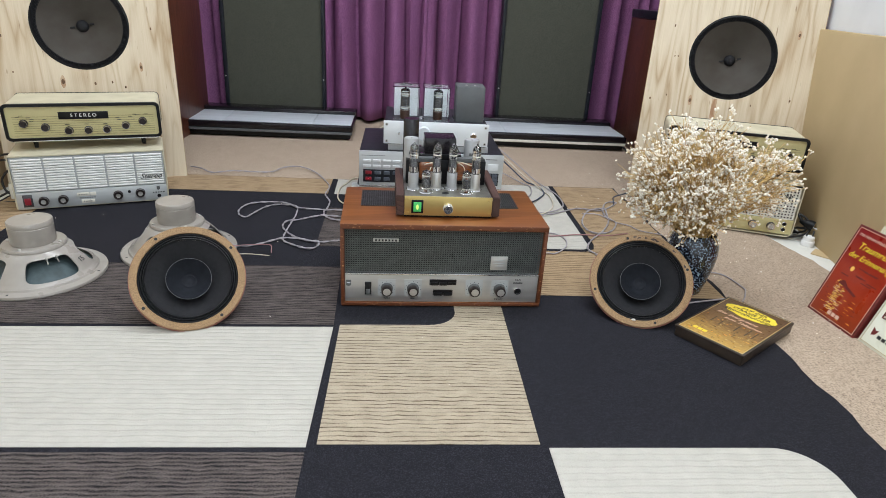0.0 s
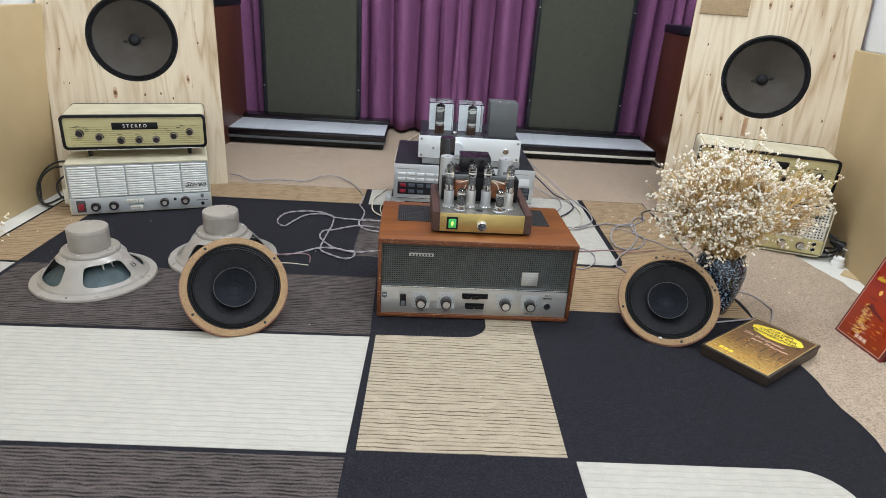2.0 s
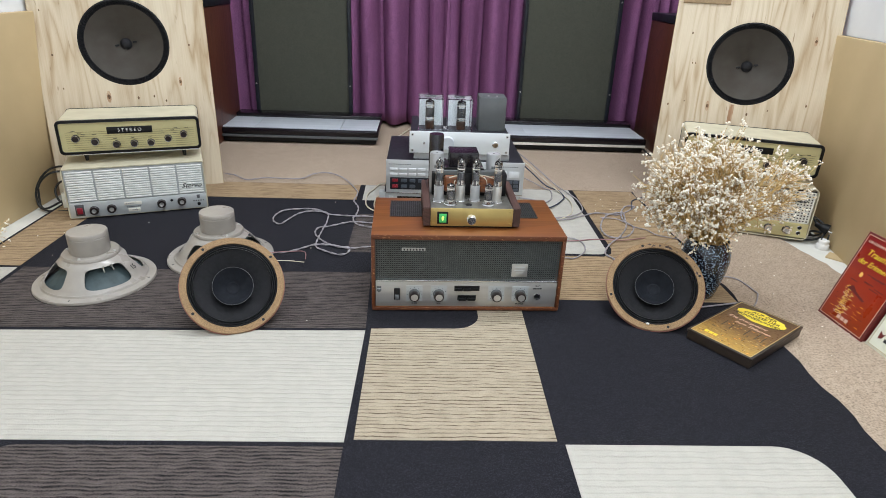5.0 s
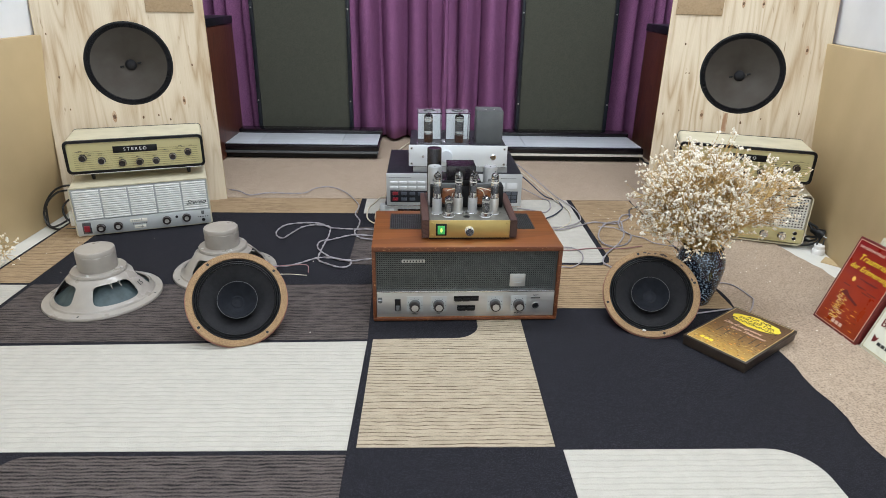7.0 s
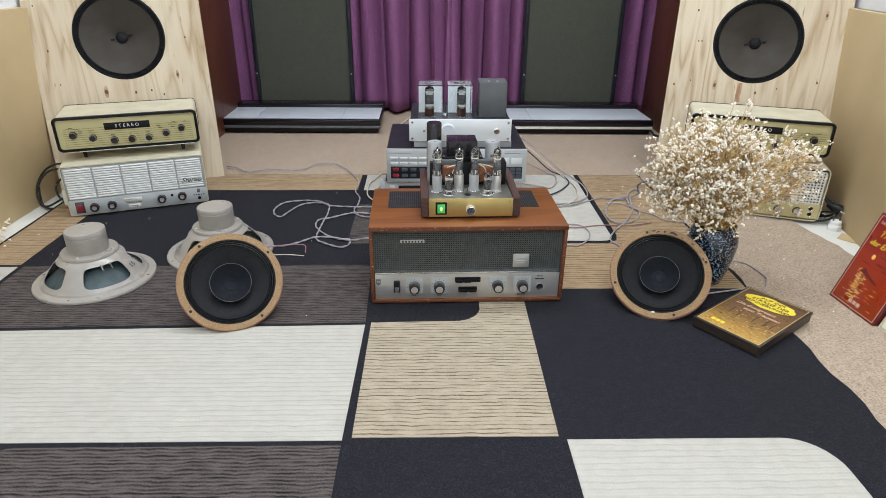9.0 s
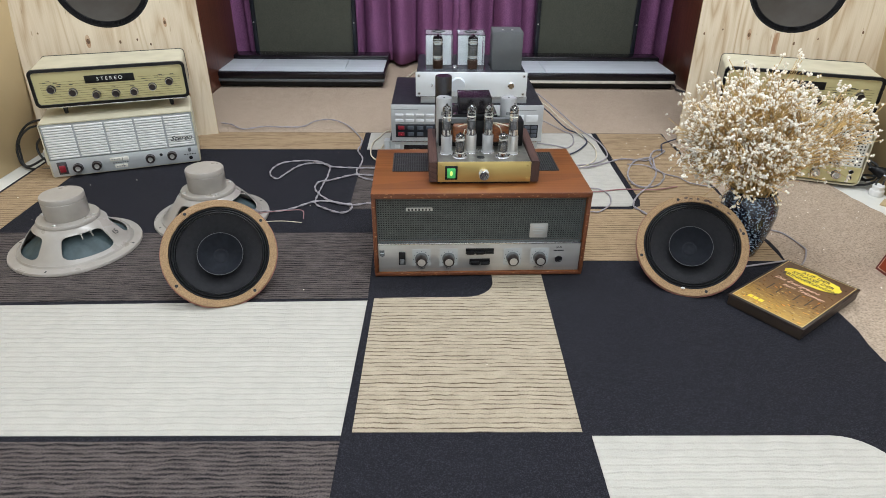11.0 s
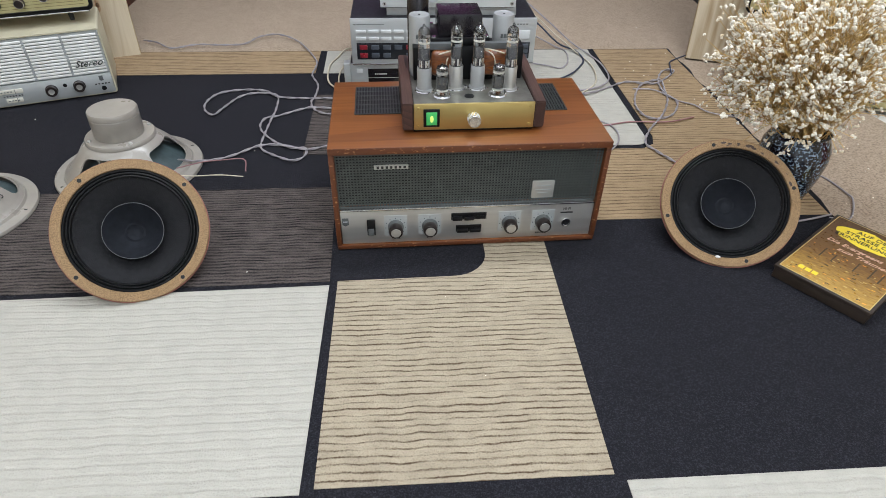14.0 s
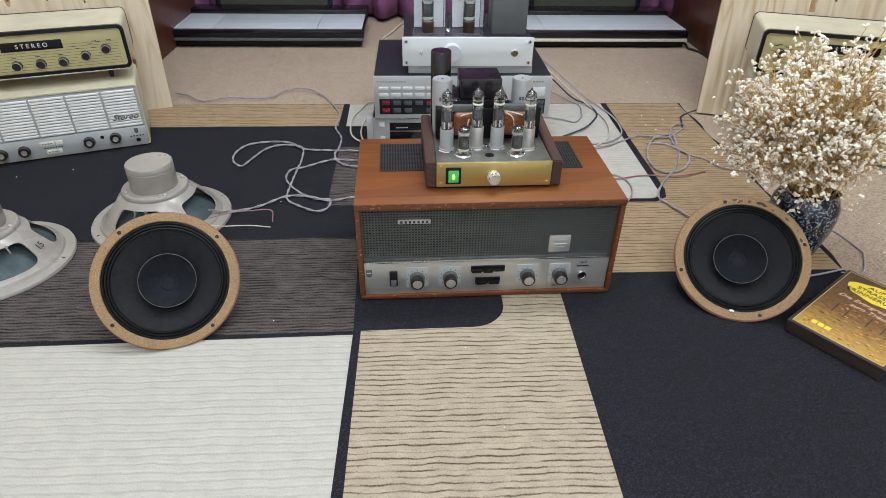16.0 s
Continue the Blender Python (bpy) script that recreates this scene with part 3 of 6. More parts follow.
patch([(0.136, -1.5), (0.545, -1.5)] + arc(0.475, -0.507, 0.07, 0, 90, 8) + [(0.134, -0.437)], M_RUG_WHITE)
patch([(-0.225, -1.5), (-0.222, -0.446)] + arc(-0.72, -0.486, 0.04, 90, 180, 6) + [(-0.76, -1.5)], M_RUG_GREY)

# ---- curtain ----
def curtain(x0, x1, seed, back=1.88):
    rng = random.Random(seed)
    n, rows = 170, 14
    b = bmesh.new()
    grid = []
    ph, phase = [], 0.0
    for i in range(n + 1):
        phase += 2 * math.pi * (x1 - x0) / n / (0.098 + 0.035 * math.sin(i * 0.09 + seed) + 0.015 * math.sin(i * 0.31))
        ph.append(phase)
    for j in range(rows + 1):
        z = 0.012 + 2.4 * (j / rows) ** 1.4
        low = max(0.0, 1 - z / 0.5)
        row = []
        for i in range(n + 1):
            x = x0 + (x1 - x0) * i / n
            d = 0.052 * math.sin(ph[i] + 0.3 * math.sin(z * 3)) + 0.019 * math.sin(2.1 * ph[i] + 1 + z)
            row.append(b.verts.new((x + 0.018 * math.cos(ph[i]) + 0.01 * low * math.sin(i * 0.21), back + d * (1 - 0.15 * low), z)))
        grid.append(row)
    for p, q in zip(grid, grid[1:]):
        for i in range(n):
            b.faces.new((p[i], p[i + 1], q[i + 1], q[i]))
    ob = solo("curtain", b, M_VELVET, "purple velvet curtain hanging in deep folds", "curtain", "curtains", smooth=80)
    so = ob.modifiers.new("thickness", "SOLIDIFY")
    so.thickness = 0.004
    return ob


curtain(-1.28, 0.03, 2)
curtain(-0.02, 1.3, 5, 1.9)


# ---- tall panel loudspeakers and the flat decks in front of them ----
def panel_speaker(x0, x1):
    t = thing("panel_speaker", pose(x0, 1.79, CARPET_Z, -1.5, 0, 0), "tall flat loudspeaker panel with dark green grille cloth and black frame", "loudspeaker", "panel speakers")
    w = x1 - x0
    for a, b in ((0, 0.017), (w - 0.017, w)):
        part("frame_stile", box(a, b, -0.02, 0.035, 0, 1.5, 0.003), M_NAVYBLACK, t)
    part("frame_rail", box(0.017, w - 0.017, -0.018, 0.033, 0, 0.06, 0.003), M_NAVYBLACK, t)
    part("grille", box(0.017, w - 0.017, -0.008, 0.02, 0.06, 1.5), M_GRILLE_CLOTH, t)
    for a in (0.0085, w - 0.0085):
        for z in (0.205, 0.62):
            part("screw", rod(0.0035, 0, 0.003, 10, front(a, z, -0.02)), M_STEEL, t)


panel_speaker(-0.897, -0.44)
panel_speaker(0.358, 0.812)


def flat_deck(x0, cuts, strip):
    t = thing("flat_deck", pose(x0, 1.455, CARPET_Z), "low wide black and brushed aluminium hi-fi deck on the carpet", "hi-fi deck", "flat decks")
    w = 0.705
    part("base", box(0.01, w - 0.01, 0.012, 0.3, 0.006, 0.03, 0.002), M_BLACK, t)
    part("trim_strip", box(0.002, w - 0.002, 0.0, 0.01, 0.026, 0.036, 0.001), strip, t)
    part("body", box(0, w, 0.004, 0.32, 0.038, 0.062, 0.003), M_BLACK_GLOSS, t)
    part("rear_ledge", box(0, w, 0.235, 0.32, 0.062, 0.082, 0.004), M_BLACK_GLOSS, t)
    xs = [0.006] + cuts + [w - 0.006]
    for a, b in zip(xs, xs[1:]):
        part("top_plate", box(a + 0.0008, b - 0.0008, 0.02, 0.233, 0.0625, 0.0665, 0.0008), M_ALU, t)
    for x in (0.08, w - 0.08):
        for y in (0.05, 0.25):
            part("foot", rod(0.018, 0, 0.008, 14, Matrix.Translation((x, y, 0))), M_BLACK, t)


flat_deck(-1.0, [0.165, 0.535], M_GREY_BOX)
flat_deck(0.197, [0.17], M_IVORY)


def brown_cabinet(x0, x1):
    t = thing("speaker_cabinet", pose(0, 0, CARPET_Z), "dark mahogany loudspeaker cabinet with a blue-black top", "loudspeaker", "mahogany cabinets")
    part("body", box(x0, x1, 1.3, 1.76, 0.0, 0.55, 0.004), M_MAHOGANY, t)
    part("top", box(x0 - 0.003, x1 + 0.003, 1.297, 1.763, 0.552, 0.585, 0.005), M_NAVYBLACK, t)
    part("plinth", box(x0 + 0.01, x1 - 0.01, 1.297, 1.3, 0.0, 0.04), M_NAVYBLACK, t)


brown_cabinet(-1.27, -0.972)
brown_cabinet(0.944, 1.22)


# ---- plywood baffles with large drivers ----
def baffle(corner, yaw, lean, cu, ch, board, knots, stain):
    a, b = radians(yaw), radians(lean)
    u = Vector((math.cos(a), math.sin(a), 0))
    n = Vector((math.sin(a), -math.cos(a), 0))
    up = Vector((0, 0, 1)) * math.cos(b) - n * math.sin(b)
    nn = u.cross(up)
    m = Matrix((u, up, nn)).transposed().to_4x4()
    m.translation = Vector(corner) + Vector((0, 0, CARPET_Z + 0.005))
    t = thing("open_baffle", m, "bare pine plywood baffle board leaning back with a large round driver", "loudspeaker", "plywood baffles")
    W, H, R = 0.497, 1.05, 0.1315
    bm = bmesh.new()
    outer = [(0, 0), (W, 0), (W, H), (0, H)]
    ring = [(cu + R * math.cos(2 * math.pi * i / 48), ch + R * math.sin(2 * math.pi * i / 48)) for i in range(48)]

    def onto(x, y):
        dx, dy = x - cu, y - ch
        k = min((((W if dx > 0 else 0) - cu) / dx) if abs(dx) > 1e-9 else 1e9, (((H if dy > 0 else 0) - ch) / dy) if abs(dy) > 1e-9 else 1e9)
        return cu + dx * k, ch + dy * k
    for z in (0.0, -0.018):
        ins = [bm.verts.new((x, y, z)) for x, y in ring]
        outs = [bm.verts.new((*onto(x, y), z)) for x, y in ring]
        for i in range(48):
            j = (i + 1) % 48
            bm.faces.new((ins[i], outs[i], outs[j], ins[j]))
            pa, pb = outs[i].co, outs[j].co
            if abs(pa.x - pb.x) > 1e-6 and abs(pa.y - pb.y) > 1e-6:
                c = bm.verts.new((W if max(pa.x, pb.x) > W - 1e-6 else 0, H if max(pa.y, pb.y) > H - 1e-6 else 0, z))
                bm.faces.new((outs[i], c, outs[j]))
        if z == 0.0:
            first = ins
    for i in range(48):
        j = (i + 1) % 48
        bm.faces.new((first[i], first[j], ins[j], ins[i]))
    bmesh.ops.remove_doubles(bm, verts=bm.verts, dist=1e-5)
    part("board", bm, M_PLY, t, smooth=None)
    for x0, x1, y0, y1 in ((-0.0012, 0, 0, H), (W, W + 0.0012, 0, H)):
        part("edge_ply", box(x0, x1, y0, y1, -0.018, -0.0005), M_PLY_EDGE, t, "raw layered plywood edge")
    for kx, ky, r in knots:
        r *= 0.8
        s = lathe([(0, 0.0006), (r * 0.55, 0.0008), (r, 0.0)], 14, Matrix.Translation((kx, ky, 0.0002)) @ Matrix.Diagonal((0.75, 1.25, 1, 1)))
        kn = part("knot", s, M_KNOT, t)
        if r > 0.0042:
            part("knot_halo", lathe([(0, 0.0003), (r * 1.35, 0.0)], 16, Matrix.Translation((kx, ky, 0.0002)) @ Matrix.Diagonal((0.75, 2.2, 1, 1))), M_STAIN, kn, "brown halo round a knot")
    x0, x1, y0 = board
    part("hardboard_tag", box(x0, x1, y0, y0 + 0.12, 0.0005, 0.0045, 0.0008), M_HARDBOARD, t)
    for x in (x0 + 0.006, x1 - 0.006):
        part("pin", rod(0.0015, 0.0045, 0.0055, 8, Matrix.Translation((x, y0 + 0.02, 0))), M_BLACK, t)
    if stain:
        part("glue_stain", box(stain[0], stain[1], stain[2], stain[3], 0.0003, 0.0007), M_STAIN, t, "brown glue stain")
    at = Matrix.Translation((cu, ch, -0.002))
    d = part("driver", lathe([(R, -0.02), (R - 0.0005, 0.0), (R - 0.005, 0.001), (R - 0.007, -0.001)], 64, at), M_BLACK, t, "black driver rim")
    prof = [(R - 0.007, -0.001)]
    for k in range(4):
        r = R - 0.0073 - k * 0.0028
        prof += [(r - 0.0008, 0.0008), (r - 0.0018, -0.0012), (r - 0.0028, -0.0022)]
    part("surround", lathe(prof, 64, at), M_CONE, d)
    rs = prof[-1][0]
    cone = [(rs, -0.0022)] + [(rs + (0.018 - rs) * k / 8, -0.0022 - 0.05 * (k / 8) ** 0.92) for k in range(1, 9)]
    part("cone", lathe(cone, 64, at), M_CONE_OLD, d)
    part("dust_cap", lathe([(0.018, -0.0525), (0.0155, -0.046), (0.011, -0.042), (0.005, -0.0402), (0, -0.04)], 32, at), M_CONE, d)
    for s in (-1, 1):
        part("tinsel_joint", box(0.021, 0.034, -0.003, 0.003, -0.0475, -0.044, 0.001, 1, None, at @ pose(0, 0, 0, 0, 0, 12 if s > 0 else 192)), M_BLACK, d)
    part("magnet", rod(0.06, -0.13, -0.055, 32, at), M_BLACK, d)
    return t


baffle((-1.264, 0.700, 0), 19.4, 10.5, 0.250, 0.468, (0.322, 0.467, 0.627),
       [(0.183, 0.302, 0.008), (0.268, 0.296, 0.005), (0.315, 0.300, 0.004), (0.40, 0.345, 0.006), (0.42, 0.25, 0.004), (0.43, 0.13, 0.007), (0.045, 0.43, 0.004), (0.06, 0.33, 0.003), (0.44, 0.46, 0.004), (0.35, 0.285, 0.004), (0.03, 0.56, 0.003)], None)
baffle((0.688, 0.812, 0), -19.8, 14.2, 0.250, 0.478, (0.014, 0.16, 0.66),
       [(0.145, 0.335, 0.007), (0.27, 0.318, 0.005), (0.43, 0.56, 0.006), (0.06, 0.565, 0.004), (0.075, 0.47, 0.003), (0.085, 0.47, 0.003), (0.22, 0.70, 0.006), (0.28, 0.70, 0.006), (0.33, 0.335, 0.003), (0.02, 0.33, 0.004), (0.07, 0.345, 0.003), (0.44, 0.36, 0.004)], (0.213, 0.228, 0.285, 0.346))

# ---- the teak amplifier ----
def teak_amplifier():
    t = thing("teak_amplifier", pose(0.0, -0.006, 0, 0, 0, 1.5), "valve amplifier in a teak veneer case with dark mesh front", "amplifier")
    D, H, X = 0.235, 0.184, 0.21
    part("top_panel", box(-X, X, -0.004, D, H - 0.011, H, 0.0018), M_TEAK, t)
    part("side_panel", box(-X, -X + 0.008, -0.002, D, 0.006, H - 0.0112, 0.0012), M_TEAK_V, t)
    part("side_panel", box(X - 0.008, X, -0.002, D, 0.006, H - 0.0112, 0.0012), M_TEAK_V, t)
    part("bottom_panel", box(-X + 0.001, X - 0.001, -0.002, D, 0.002, 0.009, 0.0012), M_TEAK, t)
    part("back_panel", box(-X + 0.008, X - 0.008, D - 0.006, D - 0.002, 0.009, H - 0.0112), M_HARDBOARD, t)
    mf = part("mesh_front", lattice(-X + 0.0095, X - 0.0095, 0.0765, H - 0.0125, 0.005, 0.0072, 0.0048, 0.0018), M_GREY_GRILLE, t, "grey-green square mesh grille", smooth=None)
    part("mesh_backing", box(-X + 0.0082, X - 0.0082, 0.03, 0.032, 0.066, H - 0.0115), M_BLACK, mf)
    fp = part("control_panel", box(-X + 0.0085, X - 0.0085, 0.001, 0.008, 0.0095, 0.0745, 0.0012), M_STEEL, t)
    part("panel_lip", box(-X + 0.0085, X - 0.0085, -0.0015, 0.006, 0.0725, 0.0755, 0.0006), M_CHROME, t)
    b = part("name_badge", box(-0.145, -0.094, 0.003, 0.0058, 0.1435, 0.1505, 0.0005), M_STEEL, t)
    for i in range(7):
        part("badge_bar", box(-0.141 + i * 0.0066, -0.1375 + i * 0.0066, 0.0023, 0.003, 0.145, 0.149), M_LETTER_DARK, b)
    p = part("plate", box(0.097, 0.132, 0.002, 0.0058, 0.084, 0.115, 0.0015), M_STEEL, t, "small square cast metal plate")
    for z, w in ((0.107, 0.011), (0.0995, 0.012), (0.094, 0.008)):
        part("plate_bar", box(0.1145 - w, 0.1145 + w, 0.0012, 0.002, z - 0.0008, z + 0.0008), M_GREY_PANEL, p)
    for x in (-0.116, -0.062, 0.066, 0.12):
        pl = part("scale_plate", box(x - 0.018, x + 0.018, -0.0002, 0.0008, 0.024, 0.062), M_GREY_PANEL, t)
        part("knob_skirt", lathe([(0.0125, 0.0), (0.0125, 0.004), (0.0115, 0.006), (0.011, 0.008)], 28, front(x, 0.0415)), M_GREY_BOX, pl)
        k = part("knob", lathe([(0, 0.006), (0.0112, 0.006), (0.0112, 0.017), (0.0102, 0.0185), (0.0, 0.0185)], 28, front(x, 0.0415)), M_BROWN_KNOB, t)
        part("knob_cap", lathe([(0.0078, 0.0186), (0.0074, 0.0196), (0, 0.0192)], 28, front(x, 0.0415)), M_STEEL, k)
        for i in range(9):
            a = radians(-40 + i * 32.5)
            part("scale_dot", rod(0.0008, 0.0003, 0.0007, 8, front(x + 0.0158 * math.cos(a), 0.0415 + 0.0158 * math.sin(a))), M_CABLE_BLUE, pl)
    for word, x in (("TREBLE", -0.116), ("BASS", -0.062), ("BALANCE", 0.12)):
        lettering(word, 0.0042, M_LETTER_DARK, t, front(x, 0.0175, 0.0008))
    s = part("power_switch", box(-0.161, -0.148, -0.004, 0.001, 0.028, 0.056, 0.001), M_BLACK, t)
    part("rocker", box(-0.159, -0.15, -0.0075, -0.004, 0.03, 0.042, 0.001), M_GREY_BOX, s)
    for x0, x1, z in ((-0.028, 0.028, 0.056), (-0.02, 0.021, 0.0325)):
        c = part("key_row", box(x0, x1, -0.0005, 0.001, z - 0.006, z + 0.006), M_BLACK, t)
        n = 3 if x1 > 0.025 else 2
        for i in range(n):
            w = (x1 - x0) / n
            part("key", box(x0 + i * w + 0.0015, x0 + (i + 1) * w - 0.0015, -0.006 if i < 2 else -0.003, -0.0005, z - 0.005, z + 0.001, 0.001), M_BLACK, c)
    part("jack_ring", lathe([(0.0052, 0), (0.0062, 0.002), (0.0075, 0.002), (0.0078, 0)], 20, front(0.159, 0.037)), M_CHROME, t)
    part("jack_hole", rod(0.0054, 0, 0.0008, 16, front(0.159, 0.037)), M_BLACK, t)
    part("crest", slab([(-0.005, -0.006), (0, -0.009), (0.005, -0.006), (0.005, 0.006), (-0.005, 0.006)], 0, 0.0006), M_GREY_BOX, t, m=front(-0.194, 0.0535, 0.001))
    part("crest_line", slab([(-0.0035, -0.001), (0.0035, -0.001), (0.0035, 0.0005), (-0.0035, 0.0005)], 0.0006, 0.001), M_ALU, t, m=front(-0.194, 0.0535, 0.001))
    lettering("HI-FI", 0.0062, M_LETTER_DARK, t, front(0.158, 0.0625, 0.0008))
    part("word_bar", box(0.148, 0.168, 0.0003, 0.0008, 0.0545, 0.057), M_LETTER_DARK, t)
    for x0, x1 in ((-0.172, -0.088), (0.088, 0.166)):
        vt = part("vent", lattice(x0, x1, 0.104, 0.207, 0, 0.0012, 0.0046, 0.0021, 0.017), M_VENT, t, "dark slotted vent grille", smooth=None, m=Matrix.Translation((0, 0, H + 0.0018)) @ pose(0, 0, 0, -90, 0, 0))
        part("vent_shadow", box(x0, x1, 0.104, 0.207, H + 0.0001, H + 0.0004), M_BLACK, vt, m=(Matrix.Translation((0, 0, H + 0.0018)) @ pose(0, 0, 0, -90, 0, 0)).inverted())
    part("worn_edge", box(-X + 0.0004, X - 0.0004, -0.0052, -0.0038, H - 0.0108, H - 0.0002, 0.0006), M_TEAK_WORN, t, "chipped and worn veneer edge")
    part("worn_edge", box(-X + 0.0014, X - 0.0014, -0.0032, -0.0018, 0.0022, 0.0088, 0.0006), M_TEAK_WORN, t, "chipped and worn veneer edge")
    for x0, x1 in ((-X + 0.0003, -X + 0.0077), (X - 0.0077, X - 0.0003)):
        part("worn_edge", box(x0, x1, -0.0032, -0.0018, 0.0095, H - 0.0115, 0.0006), M_TEAK_WORN, t, "chipped and worn veneer edge")
    for x in (-0.18, 0.18):
        for y in (0.03, 0.2):
            part("foot", rod(0.01, 0.0, 0.004, 12, Matrix.Translation((x, y, 0))), M_BLACK, t)


teak_amplifier()


# ---- valves ----
def valve(parent, x, y, z, r, h, cap=None, base=None, dark=True):
    """A glass valve: envelope, silvered top, anode, pins."""
    m = Matrix.Translation((x, y, z))
    shell = [(0, 0.001), (r * 0.8, 0.001), (r, 0.004), (r, h * 0.83), (r * 0.93, h * 0.89), (r * 0.62, h * 0.93), (r * 0.26, h * 0.945), (r * 0.16, h * 0.985), (0, h)]
    bore = [(0, h * 0.93), (r * 0.52, h * 0.92), (r * 0.86, h * 0.88), (r * 0.93, h * 0.82), (r * 0.93, 0.0048), (r * 0.7, 0.002), (0, 0.002)]
    v = part("valve", lathe(shell + bore, 20, m), M_GLASS, parent, "clear glass valve with silvered top")
    v.visible_shadow = False
    part("getter", lathe([(r * 0.91, h * 0.835), (r * 0.84, h * 0.878), (r * 0.5, h * 0.917), (r * 0.1, h * 0.928), (0, h * 0.928)], 20, m), M_GETTER if dark else M_CHROME, v)
    part("anode", box(-r * 0.5, r * 0.5, -r * 0.3, r * 0.3, h * 0.2, h * 0.6, r * 0.14, 2, None, m), M_ANODE, v)
    for s in (-1, 1):
        part("anode_fin", box(s * r * 0.66 - r * 0.12, s * r * 0.66 + r * 0.12, -r * 0.05, r * 0.05, h * 0.22, h * 0.58, 0, 1, None, m), M_DULL_STEEL, v)
    part("getter_ring", lathe([(r * 0.4, h * 0.755), (r * 0.48, h * 0.765), (r * 0.4, h * 0.775), (r * 0.34, h * 0.765)], 16, m, close=True), M_CHROME, v)
    for zz in (0.14, 0.68):
        part("mica_disc", rod(r * 0.88, h * zz, h * zz + 0.0008, 18, m), M_IVORY, v)
    for s in (-1, 1):
        part("support_rod", rod(r * 0.07, h * 0.02, h * 0.78, 6, m @ Matrix.Translation((s * r * 0.7, 0, 0))), M_CHROME, v)
    if base:
        part("valve_base", lathe([(0, -base), (r * 1.02, -base), (r * 1.05, 0.002), (r * 0.9, 0.004), (0, 0.004)], 22, m), M_BASE_BROWN, v)
    return v


def small_amplifier():
    t = thing("valve_amplifier", pose(0.005, 0.031, 0.1845, 0, 0, 1.5), "small valve amplifier with brass front and dark wood cheeks", "amplifier")
    W, D = 0.09, 0.17
    for s in (-1, 1):
        x0, x1 = (W, W + 0.016) if s > 0 else (-W - 0.016, -W)
        bm = bmesh.new()
        prof = [(0.0, 0.004), (D, 0.004), (D, 0.056), (0.0, 0.046)]
        va = [bm.verts.new((x0, y, z)) for y, z in prof]
        vb = [bm.verts.new((x1, y, z)) for y, z in prof]
        bm.faces.new(va)
        bm.faces.new(vb[::-1])
        for i in range(4):
            bm.faces.new((va[i], vb[i], vb[(i + 1) % 4], va[(i + 1) % 4]))
        bmesh.ops.bevel(bm, geom=list(bm.edges), offset=0.0015, segments=2, affect="EDGES")
        part("wood_cheek", bm, M_WENGE, t)
    part("base", box(-W, W, 0.004, D, 0.0, 0.006, 0.001), M_BLACK, t)
    fr = part("brass_front", box(-W + 0.0005, W - 0.0005, -0.001, 0.003, 0.005, 0.0455, 0.0006), M_BRASS, t)
    part("chassis", box(-W + 0.0008, W - 0.0008, 0.003, D - 0.002, 0.012, 0.045, 0.0008), M_DULL_STEEL, t)
    for x in (-W + 0.007, W - 0.007):
        for z in (0.011, 0.039):
            part("screw", lathe([(0.0028, 0), (0.0024, 0.0012), (0, 0.0014)], 12, front(x, z, -0.001)), M_BRASS, fr)
    sw = part("power_switch", box(-0.0755, -0.0515, -0.0035, -0.001, 0.0105, 0.0385, 0.001), M_BLACK, t)
    part("lit_rocker", box(-0.0715, -0.0555, -0.006, -0.0035, 0.0145, 0.0345, 0.001), lamp_glow, sw, "lit green rocker")
    part("lamp_spot", lathe([(0.0028, 0), (0.002, 0.0006), (0, 0.0008)], 12, front(-0.0635, 0.0245, -0.006) @ Matrix.Diagonal((1, 2.0, 1, 1))), spark_glow, sw)
    kb = part("knob", lathe([(0, 0), (0.0092, 0), (0.0092, 0.016), (0.0085, 0.0172), (0, 0.0172)], 30, front(-0.0015, 0.0235)), M_CHROME, t, "machined aluminium knob")
    for i in range(26):
        a = 2 * math.pi * i / 26
        part("knurl", box(-0.0004, 0.0004, 0.009, 0.0096, 0.003, 0.0155, 0, 1, None, front(-0.0015, 0.0235) @ Matrix.Rotation(a, 4, "Z")), M_ALU, kb)
    top = 0.045
    for i, (x, y, can) in enumerate(((-0.0705, 0.052, M_CAP_CAN), (-0.0225, 0.058, M_STEEL), (0.0105, 0.058, M_CAP_CAN), (0.0585, 0.052, M_STEEL))):
        s = part("valve_can", lathe([(0.0, 0), (0.0125, 0), (0.0125, 0.003), (0.0108, 0.0035), (0.0108, 0.035), (0.0103, 0.036), (0.0099, 0.035), (0.0099, 0.004)], 28, Matrix.Translation((x, y, top))), can, t, "metal valve screening can")
        part("socket_ring", lathe([(0.0125, 0), (0.0135, 0.0012), (0.0145, 0)], 24, Matrix.Translation((x, y, top))), M_CHROME, s)
        v = valve(t, x, y, top + 0.012, 0.0086, 0.087)
        part("clamp_ring", lathe([(0.0089, 0.0), (0.0094, 0.0), (0.0094, 0.011), (0.0089, 0.011)], 24, Matrix.Translation((x, y, top + 0.037))), M_CHROME, v)
    for x in (-0.0455, 0.0375):
        valve(t, x, 0.031, top + 0.001, 0.0088, 0.048)
        part("socket_ring", lathe([(0.0108, 0), (0.0125, 0.002), (0.014, 0)], 24, Matrix.Translation((x, 0.031, top))), M_CHROME, t)
    part("spare_hole", rod(0.0075, 0, 0.0006, 18, Matrix.Translation((-0.005, 0.026, top))), M_BLACK, t)
